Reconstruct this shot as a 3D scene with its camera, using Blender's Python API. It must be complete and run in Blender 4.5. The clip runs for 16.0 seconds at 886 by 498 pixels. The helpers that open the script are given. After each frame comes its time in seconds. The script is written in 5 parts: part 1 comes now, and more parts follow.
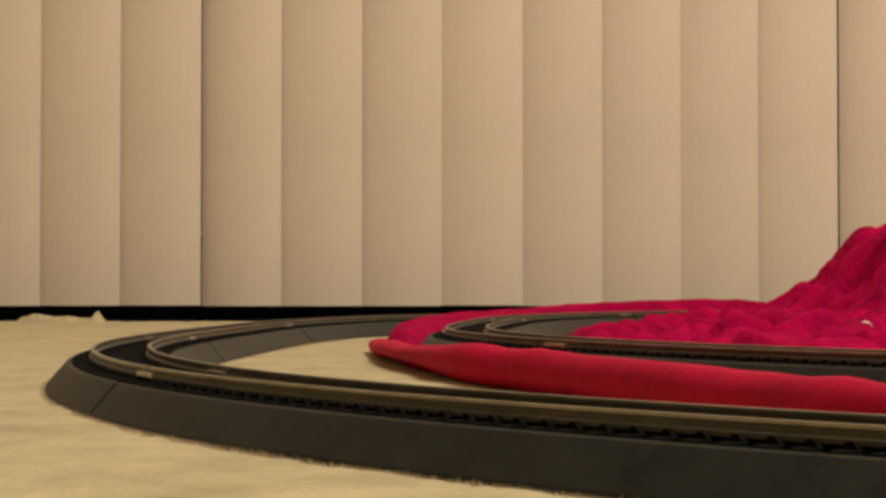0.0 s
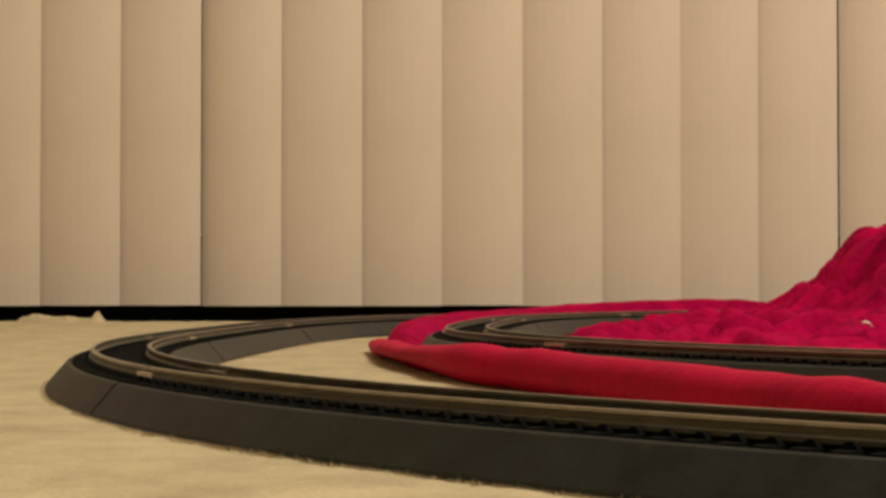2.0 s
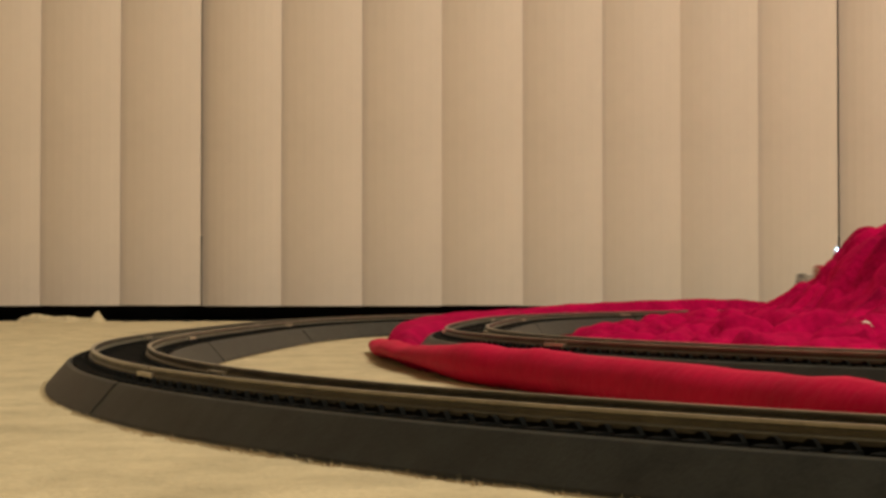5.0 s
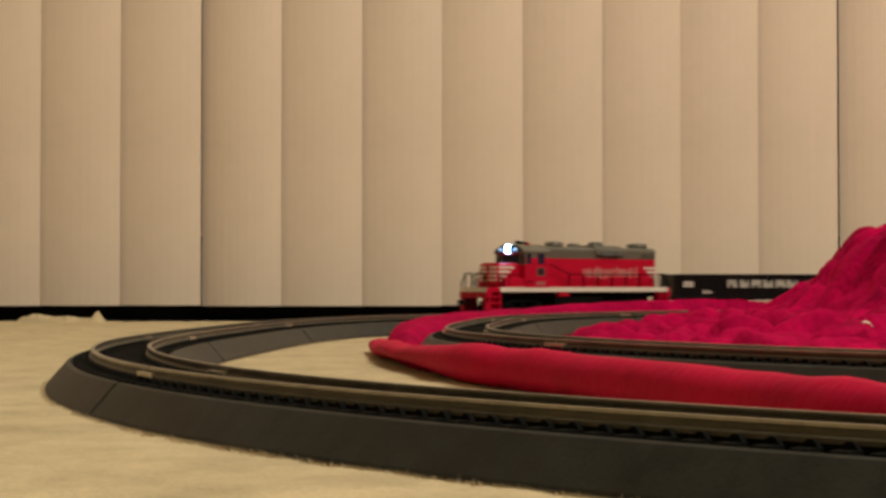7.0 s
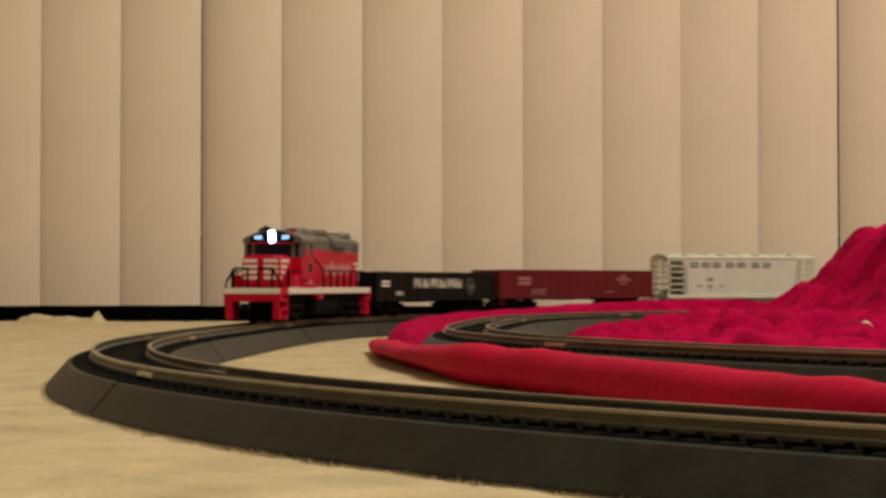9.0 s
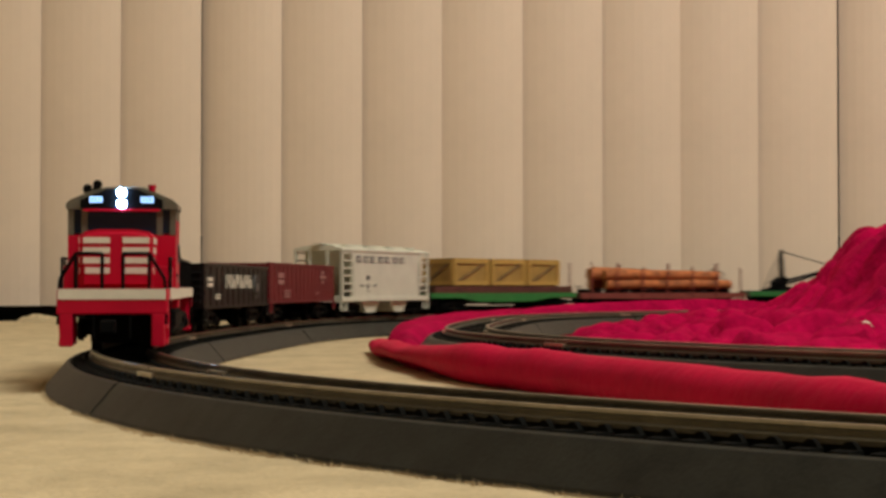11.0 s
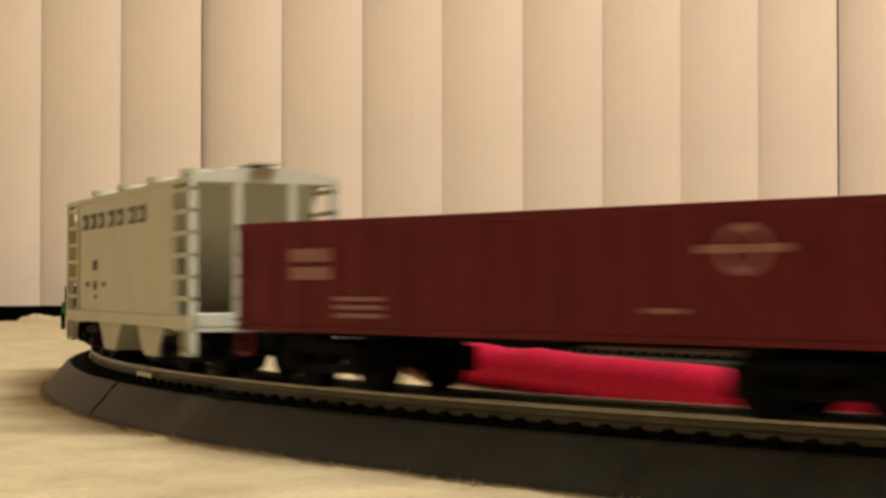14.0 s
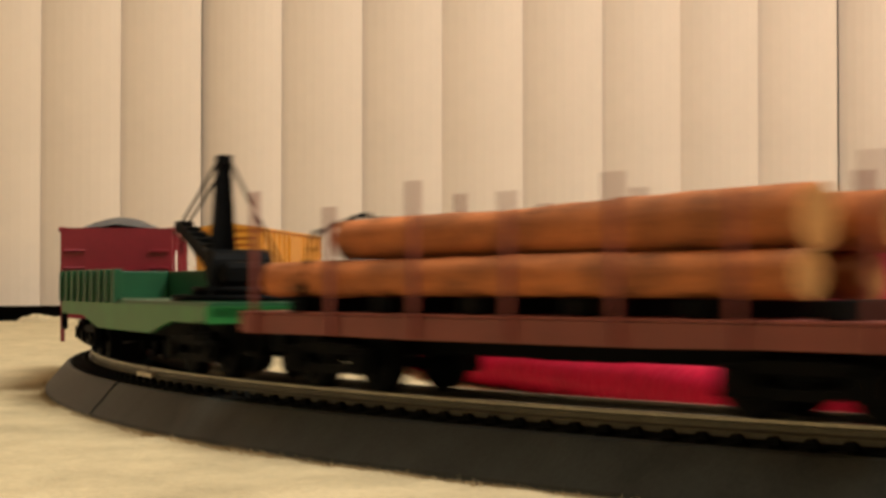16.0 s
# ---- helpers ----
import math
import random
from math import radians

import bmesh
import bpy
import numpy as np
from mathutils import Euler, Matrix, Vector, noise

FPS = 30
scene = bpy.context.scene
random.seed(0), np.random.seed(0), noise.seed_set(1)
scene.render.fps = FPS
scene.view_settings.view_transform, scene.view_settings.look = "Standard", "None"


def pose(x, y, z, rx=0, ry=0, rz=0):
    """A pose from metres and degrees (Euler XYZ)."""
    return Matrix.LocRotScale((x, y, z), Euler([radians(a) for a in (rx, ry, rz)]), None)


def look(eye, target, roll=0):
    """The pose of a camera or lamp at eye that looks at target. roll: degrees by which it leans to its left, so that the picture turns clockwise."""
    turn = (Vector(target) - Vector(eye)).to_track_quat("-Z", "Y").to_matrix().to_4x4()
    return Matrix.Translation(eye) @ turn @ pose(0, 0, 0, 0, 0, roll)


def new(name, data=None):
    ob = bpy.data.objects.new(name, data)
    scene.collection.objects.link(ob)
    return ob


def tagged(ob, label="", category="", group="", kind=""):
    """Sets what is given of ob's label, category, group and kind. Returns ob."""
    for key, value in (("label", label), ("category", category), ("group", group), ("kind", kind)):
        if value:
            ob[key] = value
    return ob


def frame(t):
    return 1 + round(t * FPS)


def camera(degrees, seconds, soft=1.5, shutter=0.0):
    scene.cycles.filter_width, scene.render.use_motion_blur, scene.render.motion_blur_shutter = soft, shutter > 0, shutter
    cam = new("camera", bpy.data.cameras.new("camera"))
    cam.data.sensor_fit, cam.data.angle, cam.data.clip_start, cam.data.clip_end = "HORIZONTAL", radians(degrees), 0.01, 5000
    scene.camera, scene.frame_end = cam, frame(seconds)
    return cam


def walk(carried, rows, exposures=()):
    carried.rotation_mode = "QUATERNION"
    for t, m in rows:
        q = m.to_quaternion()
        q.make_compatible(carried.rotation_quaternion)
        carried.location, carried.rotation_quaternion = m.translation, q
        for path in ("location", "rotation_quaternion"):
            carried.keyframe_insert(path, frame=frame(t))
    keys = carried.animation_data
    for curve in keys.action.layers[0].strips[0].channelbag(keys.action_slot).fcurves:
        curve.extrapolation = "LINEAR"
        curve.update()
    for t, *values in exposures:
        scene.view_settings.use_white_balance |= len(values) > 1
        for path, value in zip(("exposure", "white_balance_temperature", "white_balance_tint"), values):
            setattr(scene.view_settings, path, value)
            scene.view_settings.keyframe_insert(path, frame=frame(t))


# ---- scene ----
# ---- camera ----
CAM = pose(0, 0, 0.0190, 91.32, 0, 0)
cam = camera(30.35, 16.0, soft=3.2, shutter=0.62)
walk(cam, [(0, CAM), (16, CAM)], exposures=[(0, 0.0, 6500, 10), (9.0, 0.0, 6500, 10), (11.3, 0.0, 6150, 11), (11.8, 0.02, 6150, 11), (12.1, 0.08, 6150, 11), (12.5, 0.34, 6150, 11), (13.0, 0.48, 6150, 11), (16.0, 0.50, 6200, 11)])

# ---- world, lamps ----
world = bpy.data.worlds.new("room_dark")
world.use_nodes = True
world.node_tree.nodes["Background"].inputs[0].default_value = (0.9, 0.7, 0.5, 1)
world.node_tree.nodes["Background"].inputs[1].default_value = 0.02
scene.world = world


def area_lamp(name, eye, target, size, watts, colour):
    data = bpy.data.lights.new(name, "AREA")
    data.shape, data.size, data.energy, data.color = "DISK", size, watts, colour
    ob = new(name, data)
    ob.matrix_world = look(eye, target)
    return ob


area_lamp("ceiling_lamp_light", (1.0, -0.1, 1.95), (0.25, 0.9, 0.1), 1.1, 47.5, (1.0, 0.95, 0.81))

# ---- materials ----
def material(name, colour, rough=0.5, metal=0.0, vary=0.12, scale=60.0, bump=0.0, bump_scale=400.0, spread=0.0, sheen=0.0, coat=0.0, glow=None, specular=0.5, island=0.0):
    m = bpy.data.materials.new(name)
    m.use_nodes = True
    nt = m.node_tree
    b = nt.nodes["Principled BSDF"]
    b.inputs["Roughness"].default_value = rough
    b.inputs["Metallic"].default_value = metal
    b.inputs["Sheen Weight"].default_value = sheen
    b.inputs["Coat Weight"].default_value = coat
    b.inputs["Specular IOR Level"].default_value = specular
    if sheen:
        b.inputs["Sheen Tint"].default_value = (*[min(1, c * 2.2) for c in colour], 1)
        b.inputs["Sheen Roughness"].default_value = 0.4
    tc = nt.nodes.new("ShaderNodeTexCoord")
    n1 = nt.nodes.new("ShaderNodeTexNoise")
    n1.inputs["Scale"].default_value = scale
    n1.inputs["Detail"].default_value = 5
    n2 = nt.nodes.new("ShaderNodeTexNoise")
    n2.inputs["Scale"].default_value = scale * 9
    n2.inputs["Detail"].default_value = 3
    nt.links.new(tc.outputs["Object"], n1.inputs["Vector"])
    nt.links.new(tc.outputs["Object"], n2.inputs["Vector"])
    add = nt.nodes.new("ShaderNodeMath")
    add.operation = "ADD"
    half = nt.nodes.new("ShaderNodeMath")
    half.operation = "MULTIPLY"
    half.inputs[1].default_value = 0.5
    nt.links.new(n2.outputs["Fac"], half.inputs[0])
    nt.links.new(n1.outputs["Fac"], add.inputs[0])
    nt.links.new(half.outputs[0], add.inputs[1])
    ramp = nt.nodes.new("ShaderNodeValToRGB")
    lo = tuple(c * (1 - vary) for c in colour)
    hi = tuple(min(1, c * (1 + vary)) for c in colour)
    ramp.color_ramp.elements[0].position, ramp.color_ramp.elements[1].position = 0.5, 1.0
    ramp.color_ramp.elements[0].color, ramp.color_ramp.elements[1].color = (*lo, 1), (*hi, 1)
    nt.links.new(add.outputs[0], ramp.inputs[0])
    out = ramp.outputs[0]
    if spread or island:
        info = nt.nodes.new("ShaderNodeNewGeometry" if island else "ShaderNodeObjectInfo")
        hsv = nt.nodes.new("ShaderNodeHueSaturation")
        mr = nt.nodes.new("ShaderNodeMapRange")
        mr.inputs["To Min"].default_value, mr.inputs["To Max"].default_value = 1 - spread - island, 1 + spread + island
        nt.links.new(info.outputs["Random Per Island" if island else "Random"], mr.inputs["Value"])
        nt.links.new(mr.outputs[0], hsv.inputs["Value"])
        nt.links.new(out, hsv.inputs["Color"])
        out = hsv.outputs[0]
    nt.links.new(out, b.inputs["Base Color"])
    if bump:
        n3 = nt.nodes.new("ShaderNodeTexNoise")
        n3.inputs["Scale"].default_value = bump_scale
        n3.inputs["Detail"].default_value = 4
        nt.links.new(tc.outputs["Object"], n3.inputs["Vector"])
        bp = nt.nodes.new("ShaderNodeBump")
        bp.inputs["Strength"].default_value = bump
        bp.inputs["Distance"].default_value = 0.4 / bump_scale
        nt.links.new(n3.outputs["Fac"], bp.inputs["Height"])
        nt.links.new(bp.outputs["Normal"], b.inputs["Normal"])
    if glow:
        b.inputs["Emission Color"].default_value = (*glow[:3], 1)
        b.inputs["Emission Strength"].default_value = glow[3]
    return m


CARPET = material("carpet_pile", (0.53, 0.425, 0.255), 0.95, vary=0.20, scale=55, bump=0.9, bump_scale=900, sheen=0.2, specular=0.1)
CARPET_TUFT = material("carpet_tuft_yarn", (0.55, 0.435, 0.265), 0.95, vary=0.2, scale=60, bump=0.6, bump_scale=900, sheen=0.2, specular=0.1, island=0.06)
BLIND = material("vinyl_slat", (0.77, 0.625, 0.48), 0.5, vary=0.035, scale=9, bump=0.05, bump_scale=300, spread=0.02)
SILL = material("black_sill", (0.008, 0.008, 0.009), 0.5, specular=0.18, vary=0.3)
PLASTER = material("wall_paint", (0.72, 0.64, 0.52), 0.8, vary=0.04, scale=8, bump=0.1, bump_scale=200)
ROADBED = material("black_plastic_roadbed", (0.023, 0.0236, 0.019), 0.48, specular=0.18, vary=0.35, scale=120, bump=0.3, bump_scale=1500, spread=0.08)
TIE = material("black_plastic_tie", (0.007, 0.007, 0.006), 0.75, specular=0.04, vary=0.3, scale=300)
RAIL = material("steel_rail", (0.27, 0.245, 0.19), 0.3, metal=0.9, vary=0.25, scale=90)
RAIL_SIDE = material("dull_rail_web", (0.085, 0.074, 0.046), 0.5, metal=0.3, vary=0.3, scale=90)
JOINER = material("rail_joiner_steel", (0.62, 0.55, 0.42), 0.35, metal=0.85, vary=0.15)
VELVET = material("crimson_velvet", (0.37, 0.002, 0.048), 0.9, vary=0.42, scale=34, bump=0.8, bump_scale=260, sheen=0.22, specular=0.03)
SATIN = material("red_satin_hem", (0.48, 0.005, 0.043), 0.6, vary=0.16, scale=40, bump=0.25, bump_scale=250, specular=0.04)
LOCO_RED = material("red_shell", (0.48, 0.003, 0.027), 0.42, specular=0.16, vary=0.07, scale=90, bump=0.05, bump_scale=900)
LOCO_GREY = material("grey_shell_top", (0.112, 0.105, 0.077), 0.45, vary=0.14, scale=90, bump=0.05, bump_scale=900)
WHITE = material("white_print", (0.72, 0.66, 0.55), 0.45, vary=0.08, scale=200)
PALE_INK = material("worn_white_print", (0.42, 0.40, 0.33), 0.5, vary=0.45, scale=260)
FADED_INK = material("faded_pink_print", (0.34, 0.16, 0.15), 0.5, vary=0.35, scale=260)
DIM_INK = material("dim_grey_print", (0.085, 0.088, 0.082), 0.5, vary=0.5, scale=260)
NAME_INK = material("pale_red_print", (0.62, 0.36, 0.30), 0.45, vary=0.08, scale=200)
BLACK = material("black_plastic", (0.004, 0.004, 0.004), 0.6, specular=0.04, vary=0.3, scale=150)
SOOT = material("dark_grey_metal", (0.005, 0.005, 0.005), 0.6, specular=0.04, vary=0.25, scale=150)
GLASS = material("dark_cab_glass", (0.010, 0.015, 0.040), 0.12, vary=0.1, specular=0.25)
LAMP_GLOW = material("headlamp_glow", (0.8, 0.9, 1.0), 0.3, glow=(0.30, 0.56, 1.0, 110.0))
BOARD_GLOW = material("number_board_glow", (0.6, 0.8, 1.0), 0.3, glow=(0.28, 0.58, 1.0, 1.7))
GON_BLACK = material("black_gondola_paint", (0.005, 0.005, 0.005), 0.42, specular=0.14, vary=0.25, scale=120)
MAROON = material("maroon_gondola_paint", (0.125, 0.013, 0.016), 0.5, specular=0.15, vary=0.14, scale=100)
GREY_CAR = material("pale_grey_hopper_paint", (0.60, 0.595, 0.48), 0.5, vary=0.07, scale=100)
GREY_TEXT = material("grey_print", (0.09, 0.085, 0.09), 0.5, vary=0.15)
GREEN = material("green_car_paint", (0.020, 0.165, 0.036), 0.4, vary=0.16, scale=110)
DARK_GREEN = material("dark_green_paint", (0.013, 0.082, 0.032), 0.42, vary=0.16, scale=110)
DECK_BROWN = material("brown_deck", (0.085, 0.028, 0.020), 0.55, vary=0.2, scale=150, spread=0.12)
CRATE = material("yellow_crate_wood", (0.42, 0.27, 0.062), 0.55, vary=0.16, scale=120, bump=0.3, bump_scale=900, spread=0.08)
CRATE_PANEL = material("crate_panel", (0.33, 0.21, 0.050), 0.6, vary=0.2, scale=120, bump=0.3, bump_scale=900)
CRATE_DARK = material("crate_brace", (0.17, 0.105, 0.036), 0.6, vary=0.2, scale=120)
LOG_CAR = material("rust_red_deck", (0.19, 0.042, 0.030), 0.5, vary=0.16, scale=120)
BARK = material("brown_bark", (0.38, 0.118, 0.030), 0.75, vary=0.62, scale=160, bump=0.8, bump_scale=900, spread=0.12)
LOG_END = material("cut_log_end", (0.42, 0.19, 0.045), 0.7, vary=0.25, scale=300)
COAL_RED = material("dark_red_hopper_paint", (0.20, 0.010, 0.020), 0.42, vary=0.12, scale=100)
COAL = material("grey_coal_load", (0.075, 0.070, 0.066), 0.7, vary=0.5, scale=400, bump=1.0, bump_scale=900)
YELLOW = material("orange_yellow_boxcar", (0.60, 0.26, 0.020), 0.45, vary=0.1, scale=100)


# ---- mesh helpers ----
def box(bm, x0, x1, y0, y1, z0, z1, bevel=0.0):
    vs = [bm.verts.new(c) for c in ((x0, y0, z0), (x1, y0, z0), (x1, y1, z0), (x0, y1, z0), (x0, y0, z1), (x1, y0, z1), (x1, y1, z1), (x0, y1, z1))]
    fs = [bm.faces.new([vs[i] for i in q]) for q in ((3, 2, 1, 0), (4, 5, 6, 7), (0, 1, 5, 4), (1, 2, 6, 5), (2, 3, 7, 6), (3, 0, 4, 7))]
    if bevel:
        bmesh.ops.bevel(bm, geom=list({e for f in fs for e in f.edges}), offset=bevel, segments=2, affect="EDGES", profile=0.5)


def prism(bm, profile, a, b, axis="x"):
    """A closed outline, pulled along x (outline in y, z) or along y (outline in x, z)."""
    def at(u, v, w):
        return (w, u, v) if axis == "x" else (u, w, v)
    lo = [bm.verts.new(at(u, v, a)) for u, v in profile]
    hi = [bm.verts.new(at(u, v, b)) for u, v in profile]
    n = len(profile)
    fs = [bm.faces.new([lo[i], lo[(i + 1) % n], hi[(i + 1) % n], hi[i]]) for i in range(n)]
    fs += [bm.faces.new(lo[::-1]), bm.faces.new(hi)]
    bmesh.ops.recalc_face_normals(bm, faces=fs)


def tube(bm, p, q, r, n=8, r2=None):
    p, q = Vector(p), Vector(q)
    turn = (q - p).to_track_quat("Z", "Y").to_matrix()
    r2 = r if r2 is None else r2
    rings = []
    for c, rr in ((p, r), (q, r2)):
        rings.append([bm.verts.new(c + turn @ Vector((rr * math.cos(2 * math.pi * i / n), rr * math.sin(2 * math.pi * i / n), 0))) for i in range(n)])
    for i in range(n):
        bm.faces.new([rings[0][i], rings[0][(i + 1) % n], rings[1][(i + 1) % n], rings[1][i]])
    bm.faces.new(rings[0][::-1])
    bm.faces.new(rings[1])


def mesh_of(name, bm, mat, smooth=False):
    me = bpy.data.meshes.new(name)
    bm.to_mesh(me)
    bm.free()
    for m in (mat if isinstance(mat, (list, tuple)) else [mat]):
        me.materials.append(m)
    if smooth:
        for f in me.polygons:
            f.use_smooth = True
    return me


def part(name, bm, mat, parent, label="", smooth=False):
    ob = new(name, mesh_of(name, bm, mat, smooth))
    ob.parent = parent
    return tagged(ob, label)


def solid(name, bm, mat, label="", category="", kind="", smooth=False):
    return tagged(new(name, mesh_of(name, bm, mat, smooth)), label, category, kind=kind)


def thing(name, label, category, group=""):
    return tagged(new(name), label, category, group)


def blocks(name, parent, mat, *dims, bevel=0.0, label=""):
    bm = bmesh.new()
    for d in dims:
        box(bm, *d, bevel=bevel)
    return part(name, bm, mat, parent, label)


# ---- the two track centre lines ----
STEP = 0.001
CARPET_Z = -0.0115


class Line:
    """A track's centre line: distance along it, place, heading."""
    def __init__(self, s, x, y, h):
        self.s, self.x, self.y, self.h = s, x, y, h

    def at(self, s):
        return np.interp(s, self.s, self.x), np.interp(s, self.s, self.y), np.interp(s, self.s, self.h)

    def side(self, s, off, z):
        """off is positive to the right of the heading: the inside of the loop."""
        x, y, h = self.at(s)
        return x + math.sin(h) * off, y - math.cos(h) * off, z


def run(x, y, h, curvature):
    k = np.asarray(curvature)
    hh = h - np.cumsum(k) * STEP
    return np.r_[x, x + np.cumsum(np.cos(hh)) * STEP], np.r_[y, y + np.cumsum(np.sin(hh)) * STEP], np.r_[h, hh]


BEND_AT = [-1.0, -0.9, -0.7, -0.55, -0.4, -0.3, -0.2, -0.1, 0, 0.1, 0.2, 0.3, 0.4, 0.5, 0.65, 0.86]
BEND = [0.0, 0.478, 1.01, 1.543, 2.076, 2.33, 1.734, 1.872, 0.806, 0.064, 0.758, 1.839, 2.206, 2.208, 2.3, 2.41]


def outer_line():
    xf, yf, hf = run(-0.1115, 0.6663, radians(88.08), np.interp(np.arange(0, 860) * STEP, BEND_AT, BEND))
    xn, yn, hn = run(-0.1115, 0.6663, radians(268.08), -np.interp(-np.arange(0, 1000) * STEP, BEND_AT, BEND))
    tight = 1 / 0.4572
    end = hn[-1] - math.pi - 2 * math.pi
    far = hf[-1]
    arc1 = int((far + radians(95)) / tight / STEP)
    h1 = far - arc1 * tight * STEP
    arc2 = int((h1 - end) / tight / STEP)

    def ends(straight):
        k = [0] * 300 + [tight] * arc1 + [0] * straight + [tight] * arc2
        return run(xf[-1], yf[-1], far, k)
    # the side straight that brings the last curve back onto the near line
    best = min(range(20, 700, 5), key=lambda n: abs((ends(n)[0][-1] - xn[-1]) * math.sin(end) - (ends(n)[1][-1] - yn[-1]) * math.cos(end)))
    xe, ye, he = ends(best)
    gap = int(math.hypot(xe[-1] - xn[-1], ye[-1] - yn[-1]) / STEP)
    xs, ys, hs = run(xe[-1], ye[-1], end, [0] * gap)
    x = np.r_[xn[:0:-1], xf, xe[1:], xs[1:]]
    y = np.r_[yn[:0:-1], yf, ye[1:], ys[1:]]
    h = np.r_[hn[:0:-1] - math.pi, hf, he[1:], hs[1:]]
    return Line((np.arange(len(x)) - (len(xn) - 1)) * STEP, x, y, h)


OUTER = outer_line()
OUTER_END = float(OUTER.s[-1])


def inner_line():
    tight = 1 / 0.381
    xf, yf, hf = run(0.0102, 0.70, radians(90), np.interp(np.arange(0, 930) * STEP, [0, 0.05, 0.12, 0.19, 0.30], [2.2, 0.9, 0.3, 0.6, tight]))
    xn, yn, hn = run(0.0102, 0.70, radians(270), [-tight] * 640)
    x, y, h = np.r_[xn[:0:-1], xf], np.r_[yn[:0:-1], yf], np.r_[hn[:0:-1] - math.pi, hf]
    return Line((np.arange(len(x)) - (len(xn) - 1)) * STEP, x, y, h)


INNER = inner_line()
INNER_Z = 0.0018


# ---- room: carpet, sill, blinds, walls ----
def ground():
    bm = bmesh.new()
    xs = np.r_[np.linspace(-2.4, -0.45, 20), np.linspace(-0.43, -0.25, 60), np.arange(-0.248, 0.16, 0.0016), np.linspace(0.165, 0.5, 40), np.linspace(0.6, 2.6, 20)]
    ys = np.r_[np.linspace(-2.2, 0.1, 20), np.arange(0.12, 0.6, 0.0022), np.linspace(0.605, 1.455, 110)]
    grid = []
    for y in ys:
        row = []
        for x in xs:
            z = CARPET_Z - 0.0006 + 0.0006 * noise.noise((x * 30, y * 30, 0)) + 0.0005 * noise.noise((x * 130, y * 130, 3)) + 0.00035 * noise.noise((x * 330, y * 330, 6))
            edge = 0.0
            if y > 1.43:
                z += 0.0012 * max(0, noise.noise((x * 60, 1, 7)))
                edge = 0.012 * noise.noise((x * 14, 2, 9)) + 0.005 * noise.noise((x * 70, 2, 9))
            row.append(bm.verts.new((x, y + edge, z)))
        grid.append(row)
    for a, b in zip(grid, grid[1:]):
        for i in range(len(xs) - 1):
            bm.faces.new([a[i], a[i + 1], b[i + 1], b[i]])
    for row, low in ((grid[-1], -0.02),):
        under = [bm.verts.new((v.co.x, v.co.y + 0.002, low)) for v in row]
        for i in range(len(row) - 1):
            bm.faces.new([row[i], row[i + 1], under[i + 1], under[i]])
    return solid("floor", bm, CARPET, "beige cut-pile carpet with a ragged edge at the door sill", "carpet", "structure", True)


ground()


def frayed_edge():
    """A heap of loose pile along the carpet's edge, lying up on the sill."""
    bm = bmesh.new()
    xs, ys = np.linspace(-0.376, -0.296, 81), np.linspace(1.424, 1.452, 15)
    grid = []
    for x in xs:
        row = []
        for y in ys:
            u, v = (x + 0.376) / 0.080, (y - 1.424) / 0.028
            crest = 0.0030 + 0.0042 * math.exp(-((u - 0.22) / 0.16) ** 2) + 0.0022 * math.exp(-((u - 0.55) / 0.2) ** 2) + 0.0052 * math.exp(-((u - 0.90) / 0.05) ** 2)
            shape = math.sin(math.pi * min(1, max(0, v))) ** 0.6 * min(1, u / 0.08, (1 - u) / 0.05)
            z = shape * crest * (1 + 0.35 * noise.noise((x * 120, y * 120, 2)) + 0.25 * noise.noise((x * 420, y * 420, 5)))
            row.append(bm.verts.new((x, y, CARPET_Z - 0.0012 + z)))
        grid.append(row)
    for a, b in zip(grid, grid[1:]):
        for j in range(len(ys) - 1):
            bm.faces.new([a[j], b[j], b[j + 1], a[j + 1]])
    bmesh.ops.recalc_face_normals(bm, faces=bm.faces)
    solid("carpet_tuft", bm, CARPET, "frayed heap of beige carpet pile lying on the black sill", "carpet tuft", smooth=True)


frayed_edge()

bm = bmesh.new()
box(bm, -2.4, 2.6, 1.40, 1.80, -0.060, CARPET_Z - 0.0022, 0.002)
box(bm, -2.4, 2.6, 1.66, 1.70, CARPET_Z - 0.003, 0.07, 0.002)
solid("door_sill", bm, SILL, "black metal threshold under the vertical blinds", "door sill", "structure")

BLIND_Y, PITCH = 1.58, 0.0776


def slat_mesh(w):
    bm = bmesh.new()
    th, n = 0.0009, 10
    cols = []
    for k in range(n + 1):
        u = k / n
        x = (u - 0.5) * w
        y = -0.0080 * (1 - (2 * u - 1) ** 2)
        cols.append((x, y))
    outline = cols + [(x, y + th) for x, y in cols[::-1]]
    lo = [bm.verts.new((x, y, 0.0)) for x, y in outline]
    hi = [bm.verts.new((x, y, 2.05)) for x, y in outline]
    m = len(outline)
    for i in range(m):
        bm.faces.new([lo[i], lo[(i + 1) % m], hi[(i + 1) % m], hi[i]])
    bm.faces.new(lo[::-1])
    bm.faces.new(hi)
    bmesh.ops.recalc_face_normals(bm, faces=bm.faces)
    return mesh_of("slat", bm, BLIND)


